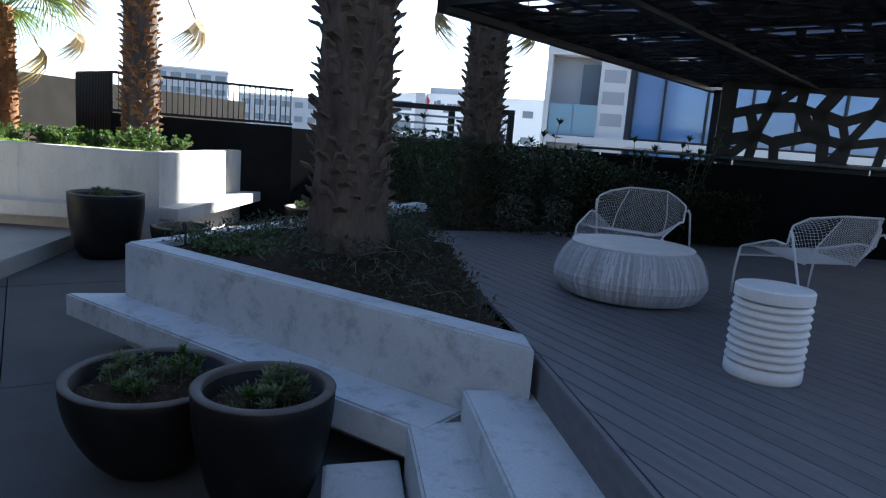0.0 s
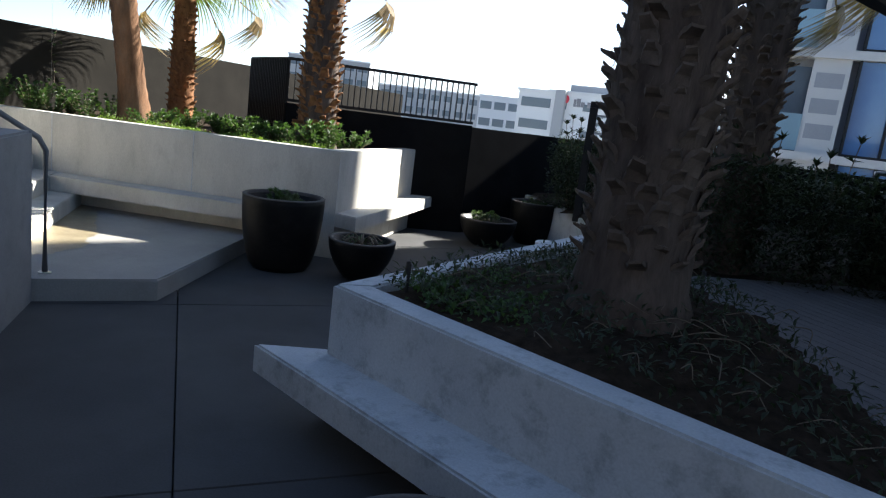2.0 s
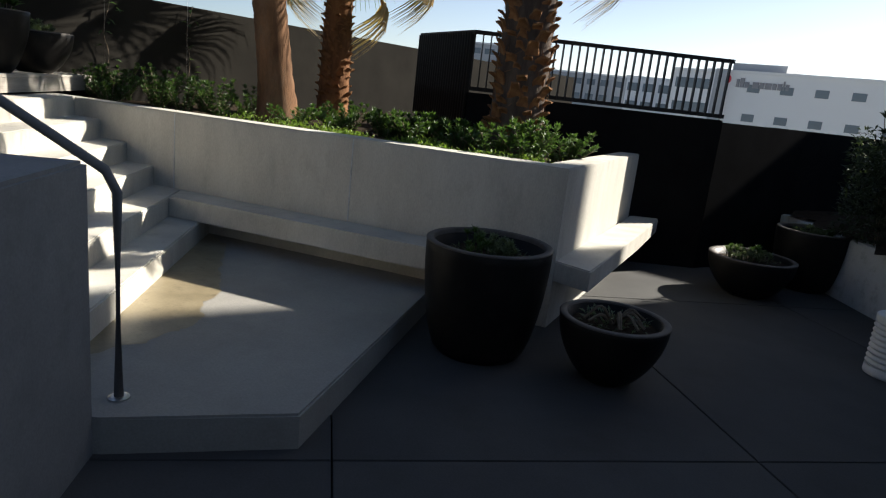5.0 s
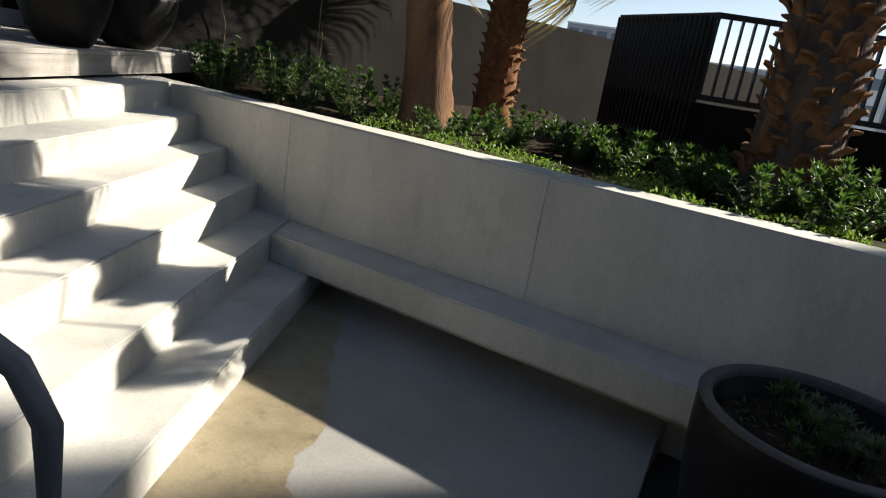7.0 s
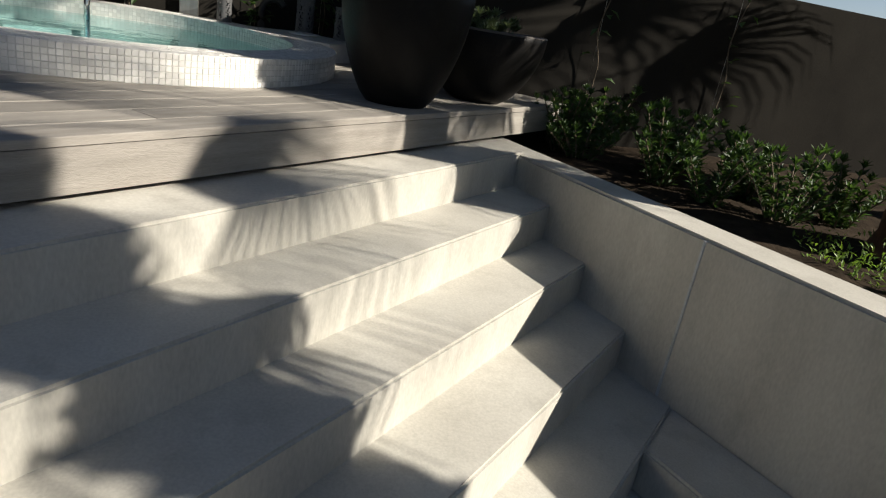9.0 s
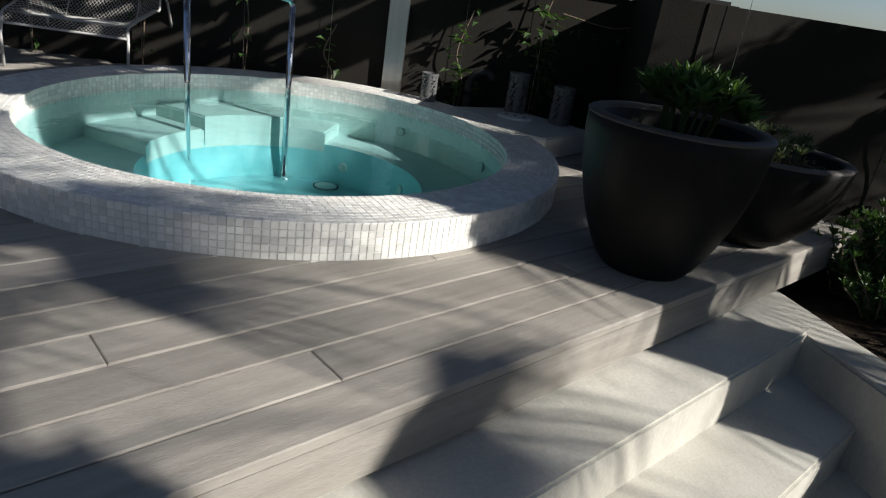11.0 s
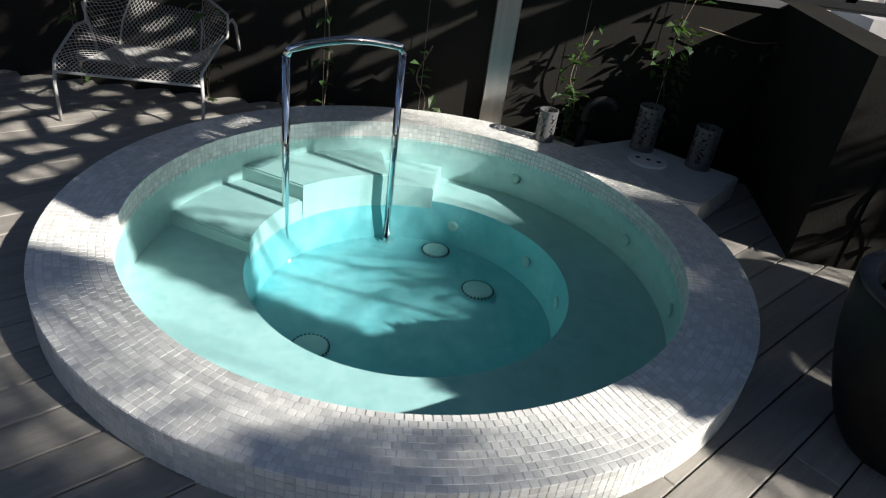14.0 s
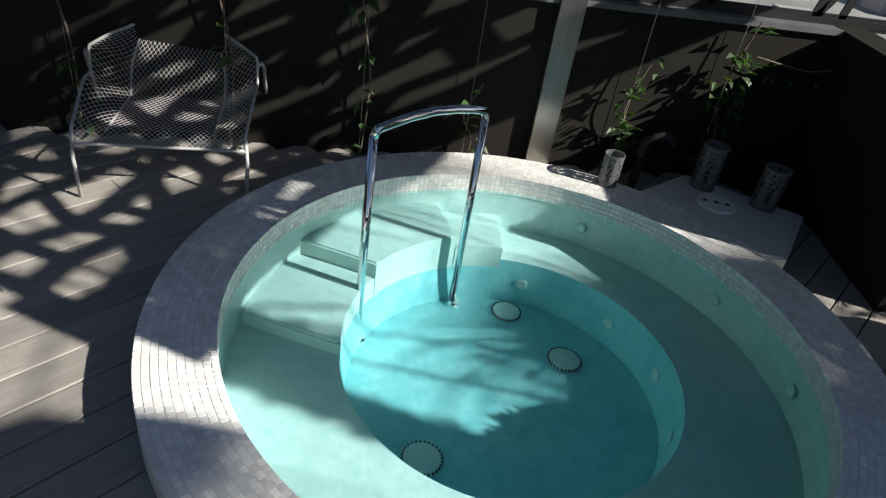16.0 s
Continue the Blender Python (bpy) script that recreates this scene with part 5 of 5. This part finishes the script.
for k in range(3):
    lattice("lattice_screen", "black cut-out metal screen above the boundary wall", 1.9, 0.85, Matrix.Translation((-11.02, 2.0 + 1.92 * k, 2.27)) @ Euler((radians(90), 0, radians(90))).to_matrix().to_4x4(), 40 + k, BLACK_METAL, 0.27)
cap = thing("screen_frame", "black steel frame of the boundary screens", "frame", (-11.03, 1.9, 2.25))
for z in (0.0, 0.44, 0.87):
    part("rail", box(bmesh.new(), -0.025, 0.025, 0, 5.9, z, z + 0.035), BLACK_METAL, cap)

# black canopy over the chair end of the spa, on the steel post
canopy_at = Vector((-8.075, 6.53))
canopy = lattice("canopy", "black cut-out metal canopy above the spa chair", 2.75, 4.6, pose(canopy_at.x, canopy_at.y, 3.13, 0, 0, 151.2), 77, BLACK_METAL, 0.2, 2.1)
for y in (0.0, 2.27, 4.53):
    part("beam", box(bmesh.new(), 0, 2.75, y, y + 0.07, 0.015, 0.115), BLACK_METAL, canopy)
for x in (0.0, 2.68):
    part("beam", box(bmesh.new(), x, x + 0.07, 0.073, 4.527, 0.015, 0.113), BLACK_METAL, canopy)

# pergola over the lower deck
perg = thing("pergola", "black steel pergola with cut-out ceiling panels", "pergola")
PZ = 2.5
edge_a, edge_b = Vector((0.10, 6.1)), Vector((2.62, 10.6))


def beam(a, b, w, z0, z1, parent=perg, name="beam"):
    a, b = Vector(a), Vector(b)
    d = (b - a).normalized()
    n = Vector((-d.y, d.x)) * w / 2
    return part(name, prism([tuple(a - n), tuple(b - n), tuple(b + n), tuple(a + n)], z0, z1), BLACK_METAL, parent)


ed = (edge_b - edge_a).normalized()
en = Vector((ed.y, -ed.x))
beam(edge_a - ed * 0.3, edge_b + ed * 0.6, 0.09, PZ - 0.02, PZ + 0.2)
for k in range(1, 5):
    beam(edge_a + en * 1.25 * k - ed * 0.3, edge_b + en * 1.25 * k + ed * 0.6, 0.07, PZ, PZ + 0.18)
for k in range(5):
    beam(edge_a + ed * (1.25 * k - 0.25), edge_a + ed * (1.25 * k - 0.25) + en * 6.0, 0.06, PZ + 0.02, PZ + 0.16)
yaw_e = math.degrees(math.atan2(en.y, en.x))
for i in range(4):
    for j in range(4):
        o = edge_a + en * (1.25 * i + 0.05) + ed * (1.25 * j - 0.2)
        lattice("ceiling_screen", "black cut-out metal panel in the pergola roof", 1.15, 1.15, pose(o.x, o.y, PZ + 0.03, 0, 0, yaw_e), 60 + i * 5 + j, BLACK_METAL, 0.19, 1.25)
roof_poly = [edge_a - ed * 0.2 + en * 0.02, edge_b + ed * 0.5 + en * 0.02, edge_b + ed * 0.5 + en * 6, edge_a - ed * 0.2 + en * 6]
part("roof_sheet", prism([tuple(p) for p in roof_poly], PZ + 0.30, PZ + 0.31), SHEET, perg, "translucent grey roof sheet over the panels")
for p in (edge_b + en * 0.12 - ed * 0.25, edge_b + en * 3.4 - ed * 0.5):
    beam(p, p + ed * 0.12, 0.12, 0.6, PZ, perg, "post")
lattice("lattice_screen", "black cut-out metal screen beside the pergola post", 1.9, 0.95, Matrix.Translation((2.6, 9.62, 1.6)) @ Euler((radians(90), 0, radians(4))).to_matrix().to_4x4(), 90, BLACK_METAL, 0.24, 2.6)

# dark frame with pale louvres beyond the hedge
louvre = thing("louvre_frame", "black steel frame with pale horizontal louvres behind the hedge", "frame", (-2.0, 11.05, 0.0), 8)
for x in (0.0, 0.95, 1.85):
    part("post", box(bmesh.new(), x, x + 0.1, -0.05, 0.05, 0.55, 2.04), BLACK_METAL, louvre)
part("top_beam", box(bmesh.new(), 0.0, 1.95, -0.06, 0.06, 2.043, 2.12), BLACK_METAL, louvre)
for k in range(4):
    part("louvre", box(bmesh.new(), 0.102, 1.848, -0.09, -0.052, 1.60 + 0.11 * k, 1.63 + 0.11 * k), CITY_GREY, louvre, "pale grey louvre")

# ---- neighbouring block of flats ----
BY = 20.5
flats = tagged(new("apartment_building"), "pale apartment building with glass balconies and blue curtain glazing", "building")
FLOORS = [(-32 + 2.42 * k) for k in range(24)]
base = 1.92
X0, X1 = -0.22, 12.0
part("wall", box(bmesh.new(), X0 + 2.45, X1, BY + 1.7, BY + 3.4, -32, 6.7), FACADE, flats)
# upper storeys are unseen; set back here so sun reaches stairs and landing
XT = 3.3
part("wall", box(bmesh.new(), XT, X1, BY + 1.7, BY + 3.4, 6.7, 19), FACADE, flats)
part("wall", box(bmesh.new(), X0, X0 + 2.44, BY + 0.5, BY + 0.62, -32, 6.7), FACADE_GREY, flats, "grey recessed balcony wall")
part("side_fin", box(bmesh.new(), X0 - 0.05, X0 + 0.10, BY, BY + 0.5, -32, 6.62), FACADE, flats)
for k in range(-3, 8):
    z = base + 2.42 * k
    fl = part("floor_slab", box(bmesh.new(), X0 - 0.06 if k < 3 else XT - 0.06, X1, BY - 0.03, BY + 0.49, z - 0.14, z + 0.06), FACADE, flats)
    if k < 2:
        part("balustrade", box(bmesh.new(), X0 + 0.12, X0 + 0.78, BY + 0.06, BY + 0.09, z + 0.08, z + 0.95), BALUSTRADE, flats, "frosted glass balustrade")
        part("balustrade", box(bmesh.new(), X0 + 0.80, X0 + 1.45, BY + 0.06, BY + 0.09, z + 0.08, z + 0.95), BALUSTRADE, flats, "frosted glass balustrade")
        part("balcony_door", box(bmesh.new(), X0 + 0.95, X0 + 1.5, BY + 0.45, BY + 0.5, z + 0.06, z + 2.1), CITY_WINDOW, flats)
        scr = part("shutter_panel", box(bmesh.new(), X0 + 1.45, X0 + 2.25, BY + 0.1, BY + 0.2, z + 0.06, z + 2.28), FACADE, flats, "pale perforated shutter panel")
        for q in range(3):
            part("slot", box(bmesh.new(), X0 + 1.55, X0 + 2.15, BY + 0.094, BY + 0.1, z + 0.4 + 0.6 * q, z + 0.75 + 0.6 * q), FACADE_GREY, scr)
    for q in range(6):
        xa = X0 + 2.42 + 1.15 * q + (0.0 if q == 0 else -0.35)
        xb = X0 + 2.42 + 1.15 * (q + 1) - 0.35
        if k > 1 and xa < XT:
            continue
        win = part("window", box(bmesh.new(), xa + 0.03, xb - 0.03, BY + 0.12, BY + 0.15, z + 0.12, z + 2.26), BLUE_GLASS, flats, "blue tinted window")
        part("mullion", box(bmesh.new(), xa - 0.03, xa + 0.03, BY + 0.06, BY + 0.17, z + 0.06, z + 2.28), BLACK_METAL, win)
    part("window_sill", box(bmesh.new(), X0 + 2.42 if k < 2 else XT, X1, BY + 0.04, BY + 0.17, z + 0.06, z + 0.12), BLACK_METAL, flats)
part("wall", box(bmesh.new(), X0 + 2.45, X1, BY + 0.2, BY + 1.7, -32, 6.7), FACADE_GREY, flats)
part("wall", box(bmesh.new(), XT, X1, BY + 0.2, BY + 1.7, 6.7, 19), FACADE_GREY, flats)
part("roof", box(bmesh.new(), XT - 0.1, X1, BY - 0.1, BY + 0.7, 19, 19.4), FACADE, flats)

# ---- distant city ----
def city_block(name, label, c, w, d, z0, z1, mat, yaw, rows, cols, win_w=0.6, win_h=0.4, skip=0):
    b = thing(name, label, "building", (c[0], c[1], 0), yaw)
    part("wall", box(bmesh.new(), -w / 2, w / 2, 0, d, z0, z1), mat, b)
    part("roof", box(bmesh.new(), -w / 2 - 0.2, w / 2 + 0.2, -0.2, d, z1, z1 + 0.3), CITY_WHITE, b)
    me = None
    sh = (z1 - z0) / rows
    for r in range(rows):
        if r * sh + z0 < -9:
            continue
        for q in range(cols):
            cw = w / cols
            if (r * 7 + q * 3) % 9 < skip:
                continue
            if me is None:
                ob = part("window", box(bmesh.new(), -cw * win_w / 2, cw * win_w / 2, -0.08, 0.0, -sh * win_h / 2, sh * win_h / 2), CITY_WINDOW, b)
                me = ob.data
            else:
                ob = new("window", me)
                ob.parent = b
            ob.matrix_basis = pose(-w / 2 + cw * (q + 0.5), -0.002, z0 + sh * (r + 0.5))
    return b


hosp = city_block("hospital_building", "long white hospital building with a red emblem and grey lettering", (-13.0, 95, 0), 23.0, 20, -32, 7.6, CITY_WHITE, -3, 11, 6, 0.38, 0.26)
wing = city_block("hospital_wing", "white hospital wing with dark ribbon windows", (-26.2, 95, 0), 5.4, 20, -32, 7.4, CITY_WHITE, -3, 13, 1, 0.8, 0.42)
part("stair_core", box(bmesh.new(), 2.8, 4.2, -0.3, 6, -32, 7.9), CITY_GREY, wing, "grey glazed stair core")
part("plant_room", box(bmesh.new(), -9.5, -3.0, 3, 12, 7.9, 9.0), CITY_GREY, hosp, "grey rooftop plant room")
bm = lathe([(0.62, 0), (0.62, 0.1), (0.3, 0.12)], 24)
em = part("emblem", bm, RED, hosp, "red round emblem")
em.matrix_basis = pose(-9.2, -0.05, 6.75, 90, 0, 0)
xs = -7.9
for k, (wd, hh) in enumerate(((0.35, 1.0), (0.5, 1.15), (0.5, 0.7), (0, 0), (0.75, 0.75), (0.5, 0.75), (0.75, 0.75), (0.5, 0.75), (0.5, 0.75), (0.2, 1.1), (0.4, 0.75))):
    if wd:
        part("letter_bar", box(bmesh.new(), xs, xs + wd, -0.12, 0.0, 5.85, 5.85 + hh), SIGN_GREY, hosp)
    xs += (wd or 0.2) + 0.1
city_block("office_building", "pale office building on the skyline", (-36.5, 118, 0), 13, 20, -32, 7.0, CITY_WHITE, 6, 13, 5, 0.8, 0.45)
city_block("office_building", "grey office building with rooftop plant", (2.5, 120, 0), 22, 20, -32, 9.4, CITY_GREY, -4, 13, 8, 0.5, 0.35)
city_block("office_building", "low white office building beyond the hospital", (-4, 99, 0), 16, 15, -32, 6.4, CITY_WHITE, -6, 12, 6, 0.5, 0.3, 2)
city_block("office_building", "pale grey tower block on the skyline", (-62, 140, 0), 26, 20, -32, 8.0, CITY_GREY, 15, 13, 9, 0.6, 0.4)
city_block("office_building", "low white building far off", (-84, 130, 0), 18, 20, -32, 12.0, CITY_GREY, 25, 15, 6, 0.7, 0.4)
city_block("tower_block", "white residential tower far beyond the suburbs", (-420, 235, 0), 22, 22, -32, 8, CITY_WHITE, 60, 14, 6, 0.6, 0.5)
random.seed(77)
bm = bmesh.new()
for _ in range(900):
    a = random.uniform(radians(35), radians(215))
    r = random.uniform(130, 1500)
    x, y = r * math.cos(a), r * math.sin(a)
    s = random.uniform(5, 14)
    box(bm, x - s, x + s, y - s * 0.7, y + s * 0.7, -32, -32 + random.uniform(4, 11) * (1.6 if random.random() < 0.1 else 1))
tagged(part("distant_houses", bm, material("distant_roofs", (0.22, 0.2, 0.19), (0.42, 0.40, 0.38), 0.02, 0.9, 0, vary=0.5, island=True)), "hazy sprawl of distant suburban roofs", "houses", "", "stuff")
